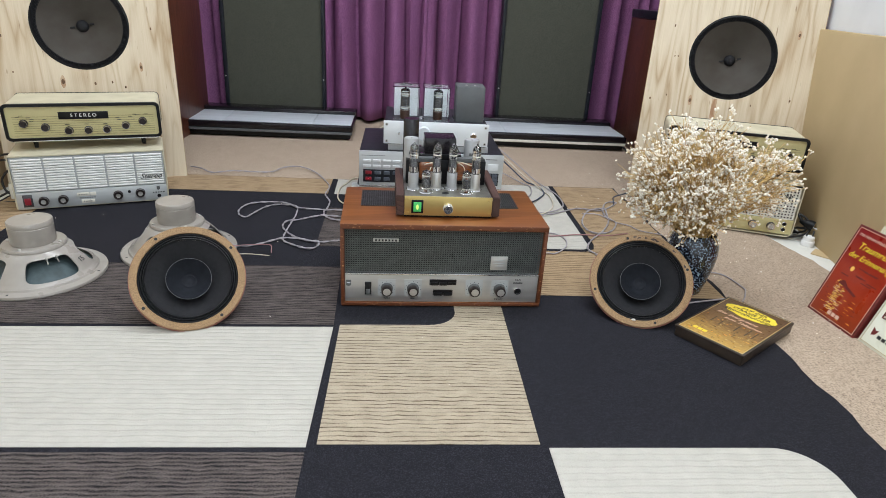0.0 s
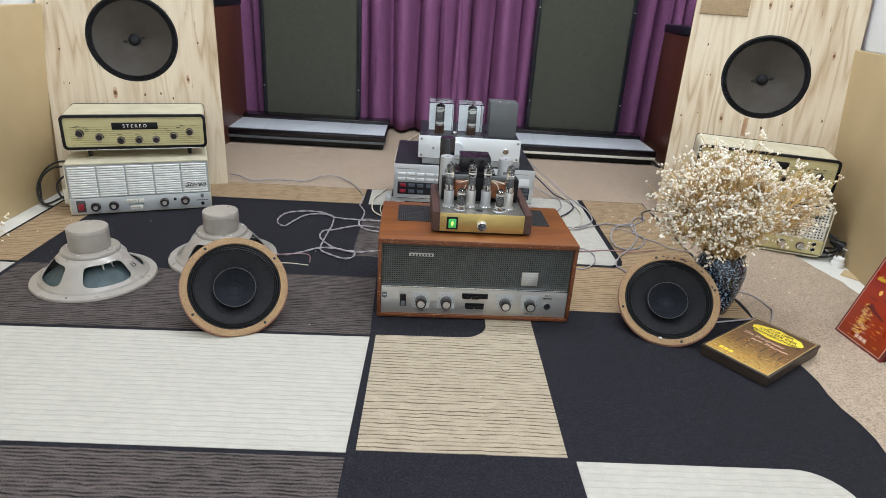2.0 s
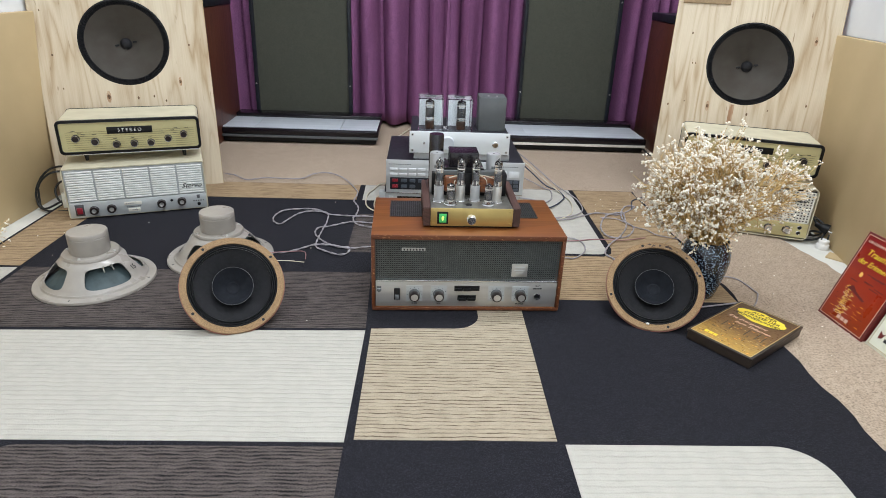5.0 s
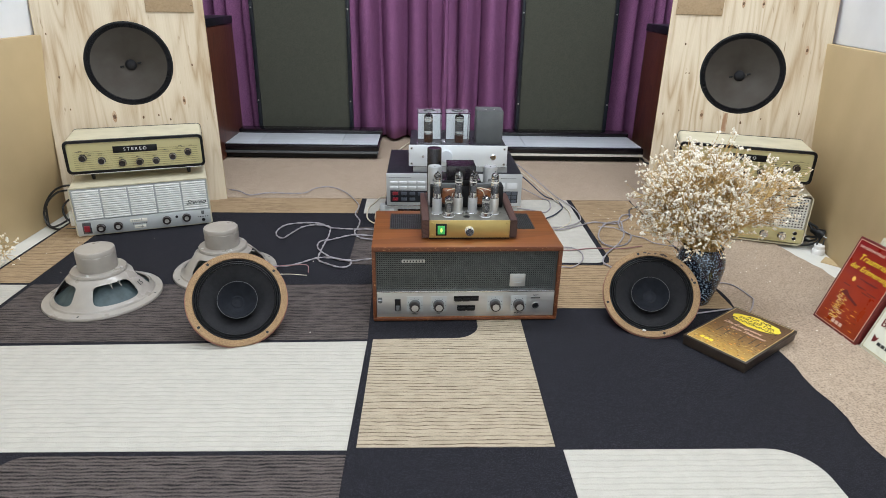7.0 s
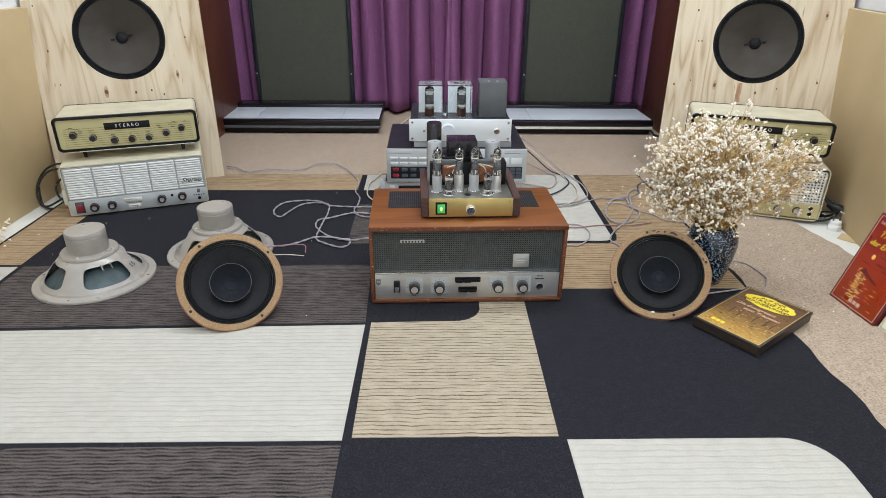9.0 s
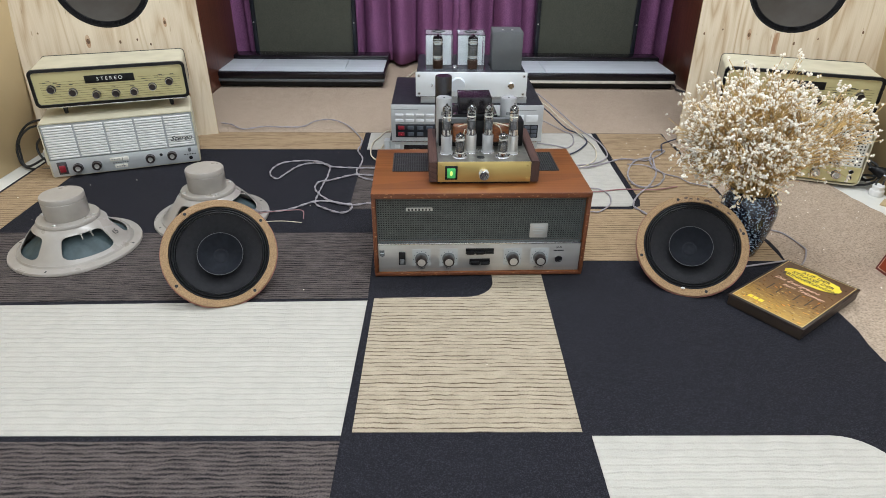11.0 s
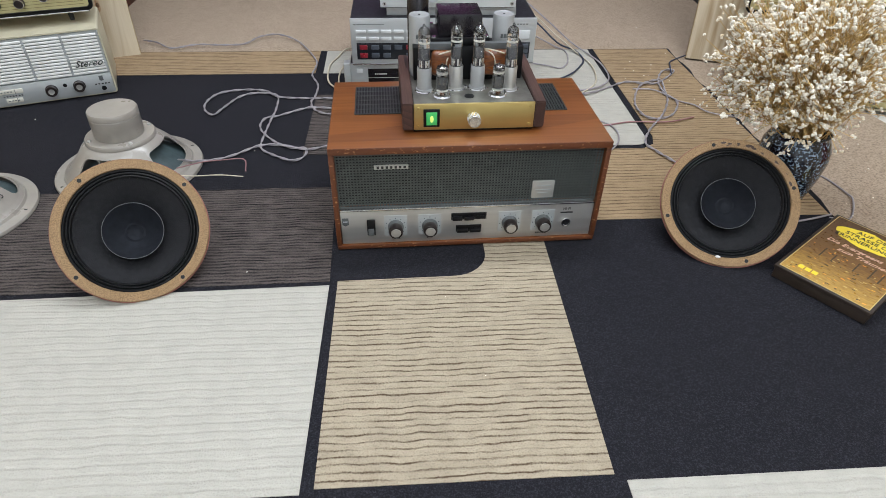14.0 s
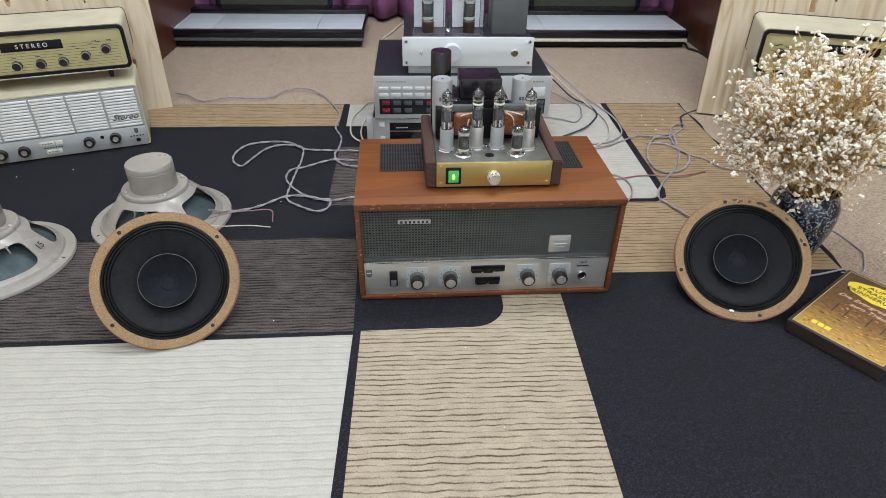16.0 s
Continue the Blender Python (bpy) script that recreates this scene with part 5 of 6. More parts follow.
def face_down_driver(x, y, turn, label, number=False):
    t = thing("loudspeaker_driver", pose(x, y, 0.0, 0, 0, turn), label, "loudspeaker driver", "loose drivers face down")
    R = 0.131
    part("flange", lathe([(R - 0.021, 0.009), (R - 0.021, 0.0015), (R - 0.001, 0.0), (R, 0.002), (R - 0.0012, 0.0065), (R - 0.004, 0.0075), (R - 0.017, 0.009), (R - 0.0195, 0.0135), (R - 0.0205, 0.0135)], 72, close=True), M_HAMMER, t)
    part("basket", basket(R, 0.07, 0.058), M_HAMMER, t, smooth=50)
    part("cone", lathe([(R - 0.024, 0.006), (0.06, 0.04), (0.03, 0.062), (0, 0.062)], 48), M_CONE_GREEN, t, "dark green paper cone")
    part("seat_plate", lathe([(0.05, 0.068), (0.061, 0.068), (0.061, 0.0725), (0.059, 0.0755), (0.0, 0.0755)], 48), M_HAMMER, t)
    part("magnet_pot", lathe([(0.0, 0.0755), (0.0415, 0.0755), (0.0425, 0.078), (0.0425, 0.1125), (0.0415, 0.1135), (0.0425, 0.1145), (0.0425, 0.1225), (0.041, 0.125), (0, 0.126)], 48), M_HAMMER, t)
    for k in range(4):
        a = radians(45 + 90 * k)
        part("bolt", lathe([(0.0035, 0.0755), (0.0035, 0.0775), (0.002, 0.0785), (0, 0.079)], 12, Matrix.Translation((0.0535 * math.cos(a), 0.0535 * math.sin(a), 0))), M_STEEL, t)
        part("mount_slot", box(-0.0035, 0.0035, -0.0016, 0.0016, 0.0062, 0.0084, 0, 1, None, Matrix.Translation(((R - 0.0105) * math.cos(a), (R - 0.0105) * math.sin(a), 0)) @ Matrix.Rotation(a, 4, "Z")), M_BLACK, t)
    for d in (-7, 7):
        a = radians(d + 4)
        m = Matrix.Rotation(a, 4, "Z") @ Matrix.Translation((0.0785, 0, 0.0565)) @ pose(0, 0, 0, 0, 50, 0)
        part("terminal", box(-0.006, 0.009, -0.0014, 0.0014, 0.0, 0.0014, 0.0004, 1, None, m), M_DULL_STEEL, t)
        part("solder_lug", rod(0.0024, -0.004, 0.0035, 10, m @ Matrix.Translation((-0.003, 0, 0))), M_DULL_STEEL, t)
    if number:
        slope = math.degrees(math.atan2(0.04, 0.03))
        m = Matrix.Rotation(radians(41), 4, "Z") @ Matrix.Translation((0.0935, 0, 0.0385)) @ pose(0, 0, 0, 0, 52, 0) @ pose(0, 0, 0.0006, 0, 0, 90)
        lettering("15", 0.017, M_LETTER_DARK, t, m)
    return t


face_down_driver(-0.868, 0.112, -45, "grey hammertone loudspeaker driver lying face down, marked 15", True)
face_down_driver(-0.62, 0.258, -97, "grey hammertone loudspeaker driver lying face down")


def front_driver(bx, by, yaw, lean, spin, label, worn=False):
    """Stands on its rim and leans back; local z points out of the cone, y up."""
    R = 0.1040
    m = Matrix.Translation((bx, by, 0.0005)) @ pose(0, 0, 0, 90 - lean, 0, yaw) @ Matrix.Translation((0, R, 0)) @ pose(0, 0, 0, 0, 0, spin)
    t = thing("loudspeaker_driver", m, label, "loudspeaker driver", "loose drivers leaning")
    part("cork_ring", lathe([(R, -0.001), (R, 0.0025), (R - 0.001, 0.0035), (R - 0.0132, 0.0035), (R - 0.014, 0.002), (R - 0.014, -0.001)], 72), M_CORK, t, "worn cork gasket ring")
    part("frame_rim", lathe([(R - 0.019, -0.0015), (R + 0.0014, -0.0015), (R + 0.0016, -0.0035), (R - 0.012, -0.005), (R - 0.02, -0.008)], 72), M_RED_EDGE, t)
    prof = [(R - 0.0138, 0.0005)]
    for k in range(3):
        r = R - 0.0145 - k * 0.0042
        prof += [(r - 0.001, 0.0012), (r - 0.0022, 0.0016), (r - 0.0034, 0.0004), (r - 0.0042, -0.0012)]
    part("surround", lathe(prof, 72), M_BLACK, t)
    rs = prof[-1][0]
    cone = [(rs, -0.0014)] + [(rs + (0.016 - rs) * k / 9, -0.0014 - 0.043 * (k / 9) ** 0.9) for k in range(1, 10)]
    part("cone", lathe(cone, 72), M_CONE, t)
    wz = part("whizzer_cone", lathe([(0.0405, -0.0085), (0.0415, -0.0078), (0.0405, -0.0072), (0.039, -0.0085), (0.034, -0.0135), (0.027, -0.0195), (0.02, -0.0245), (0.0145, -0.0275), (0.0115, -0.0268), (0.008, -0.0285), (0.004, -0.029), (0, -0.0275)], 56), M_CONE_BLUE, t)
    part("whizzer_rim", lathe([(0.0402, -0.0076), (0.041, -0.0069), (0.0416, -0.0075), (0.041, -0.0084)], 56, close=True), M_GREY_BOX, wz)
    for k in range(4):
        a = radians(45 + 90 * k)
        part("mount_hole", rod(0.003, 0.0030, 0.0040, 12, Matrix.Translation(((R - 0.0068) * math.cos(a), (R - 0.0068) * math.sin(a), 0))), M_BLACK, t)
    rng = random.Random(int(bx * 1000) + 900)
    for k in range(15 if worn else 0):
        a = radians(112 + rng.gauss(-8, 28))
        s = rng.uniform(0.001, 0.0028)
        part("cork_chip", rod(s, 0.0032, 0.0038, 7, Matrix.Translation(((R - rng.uniform(0.005, 0.011)) * math.cos(a), (R - rng.uniform(0.005, 0.011)) * math.sin(a), 0)) @ Matrix.Rotation(a, 4, "Z") @ Matrix.Diagonal((0.8, rng.uniform(1.0, 2.2), 1, 1))), M_BASE_BROWN, t)
    if worn:
        part("glue_drop", lathe([(0.0034, 0.003), (0.003, 0.005), (0.0016, 0.0062), (0, 0.0065)], 9, Matrix.Rotation(radians(21.8), 4, "Z") @ Matrix.Translation((-0.004, -R + 0.0135, 0)) @ Matrix.Diagonal((1.3, 0.7, 1, 1))), M_WHITE_PLASTIC, t, "small white drop of glue")
    bk = basket(R - 0.004, 0.056, 0.044, low=0.006)
    part("basket", bk, M_HAMMER, t, smooth=50, m=pose(0, 0, -0.002, 180, 0, 0))
    part("magnet_pot", lathe([(0, -0.07), (0.032, -0.07), (0.034, -0.068), (0.034, -0.061), (0.048, -0.06), (0.048, -0.056), (0, -0.056)], 40), M_HAMMER, t)
    return t


front_driver(-0.472, -0.1184, 20, 41.5, -14, "loudspeaker driver with cork rim and whizzer cone leaning back")
front_driver(0.3925, -0.08, -20, 45, -21.8, "loudspeaker driver with worn cork rim leaning back before a vase", True)


# ---- vase and dried flowers ----
def vase(x, y):
    prof = [(0, 0.0), (0.034, 0.0), (0.037, 0.003), (0.0445, 0.03), (0.053, 0.068), (0.0565, 0.098), (0.0545, 0.118), (0.048, 0.133), (0.0445, 0.14), (0.0465, 0.1445), (0.0435, 0.146), (0.041, 0.141), (0.045, 0.125), (0.046, 0.09), (0.035, 0.02), (0, 0.015)]
    return solo("vase", lathe(prof, 56), M_VASE, "speckled blue-black glazed ceramic vase of dried flowers", "vase", m=pose(x, y, 0.0), smooth=60)


vase(0.574, 0.1)


def dried_flowers(x, y, z, heads, seed, reach, label, lean=(0, 0)):
    rng = random.Random(seed)
    t = thing("dried_flowers", pose(x, y, z), label, "dried flowers")
    stems = bmesh.new()
    ico = bmesh.new()
    bmesh.ops.create_icosphere(ico, subdivisions=1, radius=1.0)
    iv = [v.co.copy() for v in ico.verts]
    ifc = [[v.index for v in f.verts] for f in ico.faces]
    ico.free()
    verts, faces = [], []

    def puff(c, r):
        rot = Euler((rng.uniform(0, 6), rng.uniform(0, 6), rng.uniform(0, 6))).to_matrix()
        sq = Vector((1, rng.uniform(0.75, 1.1), rng.uniform(0.65, 1.0)))
        base = len(verts)
        for v in iv:
            q = rot @ Vector((v.x * sq.x, v.y * sq.y, v.z * sq.z)) * (r)
            verts.append(c + q * rng.uniform(0.75, 1.25))
        faces.extend([[base + k for k in f] for f in ifc])

    for i in range(heads):
        tip = reach(rng)
        if tip.z < 0.055 and heads > 50:
            tip.z = 0.055 + 0.1 * rng.random()
        foot = Vector((rng.gauss(0, 0.012), rng.gauss(0, 0.012), 0))
        mid = foot.lerp(tip, 0.5) + Vector((rng.gauss(0, 0.012), rng.gauss(0, 0.012), 0.02))
        tube([foot, mid, tip], 0.0011, 4, stems, 3, 0.5)
        for k in range(rng.randint(4, 8)):
            a = foot.lerp(tip, rng.uniform(0.6, 0.98)) * 0.6 + mid.lerp(tip, rng.uniform(0.5, 0.98)) * 0.4
            b = tip + Vector((rng.gauss(0, 0.019), rng.gauss(0, 0.019), rng.gauss(0.0, 0.019)))
            if b.z < 0.003 - z:
                b.z = 0.003 - z
            tube([a, a.lerp(b, 0.6) + Vector((rng.gauss(0, 0.003), rng.gauss(0, 0.003), 0.002)), b], 0.0006, 3, stems, 1)
            for q in range(rng.choice((1, 2, 2, 3))):
                hub = b + Vector((rng.gauss(0, 0.003), rng.gauss(0, 0.003), rng.gauss(0, 0.003)))
                size = rng.uniform(0.002, 0.0035)
                for w in range(3):
                    puff(hub + Vector((rng.uniform(-1, 1), rng.uniform(-1, 1), rng.uniform(-1, 1))) * size * 0.75, size * rng.uniform(0.6, 0.95))
    tagged(part("stem_spray", stems, M_STEM, t, "straw-coloured thin stems"), kind="stuff")
    me = bpy.data.meshes.new("blossoms")
    me.from_pydata(verts, [], faces)
    me.materials.append(M_BLOSSOM)
    tagged(part("blossoms", me, None, t, "tiny cream-white dry blossoms"), kind="stuff")
    return t


def bouquet(rng):
    while True:
        a, b, c = rng.uniform(-1, 1), rng.uniform(-1, 1), rng.uniform(-1, 1)
        if abs(a) ** 3 + abs(b) ** 3 + abs(c) ** 3 < 1:
            break
    k = (abs(a) ** 3 + abs(b) ** 3 + abs(c) ** 3) ** (1 / 3)
    g = (0.3 + 0.7 * k) / max(k, 0.05)
    a, b, c = a * g, b * g, c * g
    if rng.random() < 0.28:
        return Vector((0.075 + 0.115 * a, 0.02 + 0.07 * b, 0.125 + 0.075 * c + 0.025 * a))
    return Vector((-0.05 + 0.105 * a, 0.1 * b, 0.137 + 0.108 * c + 0.012 * a))


dried_flowers(0.572, 0.1, 0.128, 470, 7, bouquet, "bushy bunch of dried cream-white flowers standing in a vase")


def sprig(rng):
    return Vector((rng.uniform(-0.015, 0.045), rng.uniform(-0.03, 0.08), rng.uniform(0.0, 0.05)))


dried_flowers(-1.258, 0.29, 0.002, 11, 11, sprig, "small sprig of dried white flowers lying by the wall")


def crumbs():
    rng = random.Random(21)
    verts, faces = [], []
    for i in range(95):
        if i < 18:
            x, y = rng.gauss(0.56, 0.1), rng.gauss(0.72, 0.16)
        elif i < 32:
            x, y = rng.uniform(-1.0, 0.6), rng.uniform(-0.5, 0.7)
        elif i < 42:
            x, y = rng.gauss(-1.1, 0.06), rng.gauss(0.35, 0.12)
        else:
            x, y = rng.uniform(0.68, 0.98), rng.uniform(-0.3, 0.5)
        if -0.23 < x < 0.23 and -0.01 < y < 0.95:
            continue
        r = rng.uniform(0.0008, 0.0024)
        b = len(verts)
        for dx, dy, dz in ((1, 0, 0), (-0.5, 0.8, 0), (-0.5, -0.8, 0), (0, 0, 0.9)):
            verts.append((x + dx * r, y + dy * r, 0.0003 + dz * r))
        faces += [(b, b + 1, b + 3), (b + 1, b + 2, b + 3), (b + 2, b, b + 3)]
    me = bpy.data.meshes.new("petal_crumbs")
    me.from_pydata(verts, [], faces)
    me.materials.append(M_BLOSSOM)
    tagged(new("petal_crumbs", me), "scattered dry petal crumbs and lint on the rug", "crumbs", kind="stuff")


crumbs()


# ---- boxed cassette albums ----
def sunset_material(name, low, mid, high, scale, axis=1, size=0.212):
    """A printed cover: broad bands of colour with mottling."""
    mt = material(name, mid, 0.3, vary=0.12, scale=scale, bump=0.02, coat=0.35)
    nt = mt.node_tree
    N, L = nt.nodes, nt.links
    p = N["Principled BSDF"]
    tc = N.new("ShaderNodeTexCoord")
    sp = N.new("ShaderNodeSeparateXYZ")
    L.new(tc.outputs["Object"], sp.inputs[0])
    ns = N.new("ShaderNodeTexNoise")
    ns.inputs["Scale"].default_value, ns.inputs["Detail"].default_value = scale, 6
    mp = N.new("ShaderNodeMapping")
    mp.inputs["Scale"].default_value = (0.45, 1.3, 1)
    L.new(tc.outputs["Object"], mp.inputs["Vector"])
    L.new(mp.outputs[0], ns.inputs["Vector"])
    h = node_math(nt, "ADD", node_math(nt, "MULTIPLY", sp.outputs[axis], 1 / size), node_math(nt, "MULTIPLY", node_math(nt, "SUBTRACT", ns.outputs["Fac"], 0.5), 0.6))
    cr = N.new("ShaderNodeValToRGB")
    el = cr.color_ramp.elements
    el[0].color, el[1].color = (*low, 1), (*high, 1)
    e = el.new(0.42)
    e.color = (*mid, 1)
    L.new(h, cr.inputs[0])
    L.new(cr.outputs[0], p.inputs["Base Color"])
    return mt


M_SUNSET = sunset_material("sunset_print", (0.27, 0.036, 0.008), (0.33, 0.032, 0.008), (0.22, 0.006, 0.008), 26)
M_STREET = sunset_material("golden_street_print", (0.50, 0.30, 0.07), (0.16, 0.075, 0.024), (0.07, 0.032, 0.018), 210)
M_PALE_COVER = sunset_material("pale_green_print", (0.72, 0.73, 0.60), (0.77, 0.77, 0.66), (0.62, 0.66, 0.53), 14)
M_MAROON = material("maroon_card", (0.15, 0.02, 0.018), 0.45, vary=0.08, scale=40)
M_DARK_BROWN = material("dark_brown_card", (0.035, 0.024, 0.018), 0.45, vary=0.1, scale=40)
M_PALE_CARD = material("cream_card", (0.66, 0.64, 0.5), 0.5, vary=0.05, scale=40)
M_SUN = material("pale_sun_print", (0.9, 0.55, 0.12), 0.4, vary=0.1, scale=60, bump=0)
M_GLITTER = material("golden_glitter_print", (0.85, 0.42, 0.06), 0.4, vary=0.25, scale=120, bump=0, second=(0.6, 0.15, 0.02))
M_PINK_LINE = material("pale_pink_line", (0.72, 0.48, 0.38), 0.5, vary=0.05, scale=40, bump=0)
M_GOLD_FRAME = material("gold_line", (0.6, 0.45, 0.2), 0.5, vary=0.05, scale=40, bump=0)


def album_box(m, W, H, T, card, cover, line, label):
    """A flat cassette album box, cover up: x its width, y its height."""
    t = thing("album_box", m, label, "album box", "boxed albums")
    part("tray", box(0.0015, W - 0.0015, 0.0015, H - 0.0015, 0, T - 0.006, 0.0008), card, t)
    lid = part("lid", box(0, W, 0, H, T - 0.0058, T, 0.001), card, t)
    c = part("cover_print", box(0.006, W - 0.006, 0.006, H - 0.006, T + 0.0001, T + 0.0004), cover, lid)
    for x0, x1, y0, y1 in ((0.005, W - 0.005, 0.005, 0.0062), (0.005, W - 0.005, H - 0.0062, H - 0.005), (0.005, 0.0062, 0.0062, H - 0.0062), (W - 0.0062, W - 0.005, 0.0062, H - 0.0062)):
        part("border_line", box(x0, x1, y0, y1, T + 0.0001, T + 0.0006), line, lid)
    return t, lid


def flat(x, y, z, turn=0):
    return pose(x, y, z, 0, 0, turn)


def frame_from(o, px, py):
    o, px, py = Vector(o), Vector(px), Vector(py)
    ux = (px - o).normalized()
    uy = py - o
    uy = (uy - ux * uy.dot(ux)).normalized()
    m = Matrix((ux, uy, ux.cross(uy))).transposed().to_4x4()
    m.translation = o
    return m


T1 = 0.023
m1 = frame_from((0.463, -0.106, 0.0), (0.5435, -0.218, 0.0), (0.65, 0.018, 0.0))
gold, lid = album_box(m1, 0.141, 0.219, T1, M_DARK_BROWN, M_STREET, M_GOLD_FRAME, "brown and gold album box with yellow title on the rug")
rng0 = random.Random(4)
blob = [(0.072 + 0.054 * math.cos(a) * (1 + rng0.uniform(-0.07, 0.07)), 0.174 + 0.026 * math.sin(a) * (1 + rng0.uniform(-0.1, 0.1))) for a in [2 * math.pi * i / 26 for i in range(26)]]
part("title_patch", slab(blob, T1 + 0.0005, T1 + 0.0009), M_LETTER_YELLOW, lid, "yellow title patch")
for k, line in enumerate(("AUF DER", "STRASSE DER", "ERINNERUNGEN")):
    lettering(line, 0.0135, M_LETTER_DARK, lid, flat(0.072, 0.188 - k * 0.0135, T1 + 0.0012))
for k, (words, x) in enumerate((("Die Evergreens", 0.062), ("zum Tr\u00e4umen", 0.082))):
    lettering(words, 0.0135, M_PINK_LINE, lid, flat(x, 0.133 - k * 0.0165, T1 + 0.0012), shear=0.3)
for j in range(90):
    x, y = rng0.uniform(0.01, 0.128), 0.01 + 0.1 * rng0.random() ** 1.5
    part("leaf_fleck", box(x, x + rng0.uniform(0.0015, 0.0055), y, y + rng0.uniform(0.0008, 0.0022), T1 + 0.0004, T1 + 0.0006), (M_GLITTER, M_GOLD_FRAME, M_DARK_BROWN)[j % 3], lid)
for x, h in ((0.032, 0.03), (0.05, 0.024), (0.082, 0.03), (0.104, 0.034), (0.118, 0.03)):
    part("fence_shape", box(x, x + 0.002, 0.075, 0.075 + h, T1 + 0.0006, T1 + 0.0008), M_DARK_BROWN, lid)
for j in range(3):
    part("print_bar", box(0.025 + j * 0.01, 0.033 + j * 0.01, 0.022, 0.031, T1 + 0.0005, T1 + 0.0009), M_LETTER_YELLOW, lid)

m2 = frame_from((0.839, 0.032, CARPET_Z), (0.850, -0.103, CARPET_Z), (0.905, 0.05, 0.203))
red, lid = album_box(m2 @ Matrix.Translation((0, 0, -0.028)), 0.1365, 0.213, 0.028, M_MAROON, M_SUNSET, M_PINK_LINE, "red sunset album box leaning upright against others")
T2 = 0.028
lettering("Traumreise", 0.0205, M_LETTER_YELLOW, lid, flat(0.074, 0.172, T2 + 0.0009), shear=0.25)
lettering("der Erinnerung", 0.018, M_LETTER_YELLOW, lid, flat(0.0705, 0.149, T2 + 0.0009), shear=0.25)
lettering("DIE GEF\u00dcHLVOLLE", 0.0085, M_PINK_LINE, lid, flat(0.013, 0.1935, T2 + 0.0009), align="LEFT")
for j in range(3):
    part("print_bar", box(0.094 + j * 0.0118, 0.1028 + j * 0.0118, 0.1905, 0.1965, T2 + 0.0005, T2 + 0.0009), M_PINK_LINE, lid)
part("sun_disc", slab([(0.045 + 0.0045 * math.cos(i * 0.5236), 0.122 + 0.006 * math.sin(i * 0.5236)) for i in range(12)], T2 + 0.0005, T2 + 0.0007), M_SUN, lid)
for k in range(80):
    y = 0.022 + 0.07 * rng0.random()
    w = rng0.uniform(0.003, 0.012)
    x = 0.043 + rng0.gauss(0, 0.008) + (0.062 - y) * 0.12
    part("sun_glitter", box(x - w / 2, x + w / 2, y, y + rng0.uniform(0.0008, 0.0022), T2 + 0.0005, T2 + 0.0006), M_SUN if k % 4 else M_PINK_LINE, lid)
for k in range(40):
    y = 0.012 + 0.05 * rng0.random()
    x = rng0.uniform(0.012, 0.112)
    part("wave_streak", box(x, x + rng0.uniform(0.003, 0.011), y, y + rng0.uniform(0.0006, 0.0014), T2 + 0.0005, T2 + 0.0006), M_GLITTER if k % 2 else M_MAROON, lid)
part("boat_shape", slab([(0.032, 0.083), (0.055, 0.08), (0.086, 0.072), (0.09, 0.076), (0.06, 0.085), (0.046, 0.094), (0.041, 0.092)], T2 + 0.0008, T2 + 0.001), M_MAROON, lid, "dark boat shape")
for k in range(10):
    y = 0.098 + rng0.uniform(0, 0.035)
    x = rng0.uniform(0.012, 0.1)
    part("cloud_streak", box(x, x + rng0.uniform(0.012, 0.028), y, y + 0.0022, T2 + 0.0005, T2 + 0.0006), M_MAROON, lid)
for j in range(3):
    part("print_bar", box(0.052 + j * 0.0115, 0.061 + j * 0.0115, 0.014, 0.022, T2 + 0.0005, T2 + 0.0009), M_PINK_LINE, lid)

m3 = frame_from((0.858, -0.108, CARPET_Z), (0.868, -0.242, CARPET_Z), (0.926, -0.092, 0.2))
pale, lid = album_box(m3 @ Matrix.Translation((0, 0, -0.03)), 0.1365, 0.213, 0.03, M_PALE_CARD, M_PALE_COVER, M_OLIVE, "pale green album box leaning upright beside a red one")
lettering("BA", 0.024, M_MAROON, lid, flat(0.03, 0.071, 0.0312))
for j in range(1, 5):
    part("title_bar", box(0.03 + j * 0.019, 0.044 + j * 0.019, 0.062, 0.08, 0.0305, 0.0309), M_MAROON, lid)
for j in range(3):
    part("print_bar", box(0.033 + j * 0.011, 0.0415 + j * 0.011, 0.024, 0.031, 0.0305, 0.0309), M_LETTER_DARK, lid)
part("bird_shape", slab([(0.018, 0.024), (0.026, 0.028), (0.03, 0.04), (0.024, 0.036), (0.016, 0.042)], 0.0305, 0.0309), M_MAROON, lid)
m4 = frame_from((0.873, 0.012, CARPET_Z), (0.884, -0.122, CARPET_Z), (0.936, 0.03, 0.202))
album_box(m4 @ Matrix.Translation((0, 0.004, -0.034)), 0.135, 0.213, 0.03, M_PALE_CARD, M_PALE_COVER, M_OLIVE, "cream album box standing behind a red one")
m5 = frame_from((0.908, -0.02, CARPET_Z), (0.919, -0.154, CARPET_Z), (0.966, -0.004, 0.202))
album_box(m5 @ Matrix.Translation((0, 0.012, -0.036)), 0.135, 0.213, 0.03, M_PALE_CARD, M_PALE_COVER, M_OLIVE, "cream album box standing behind others")


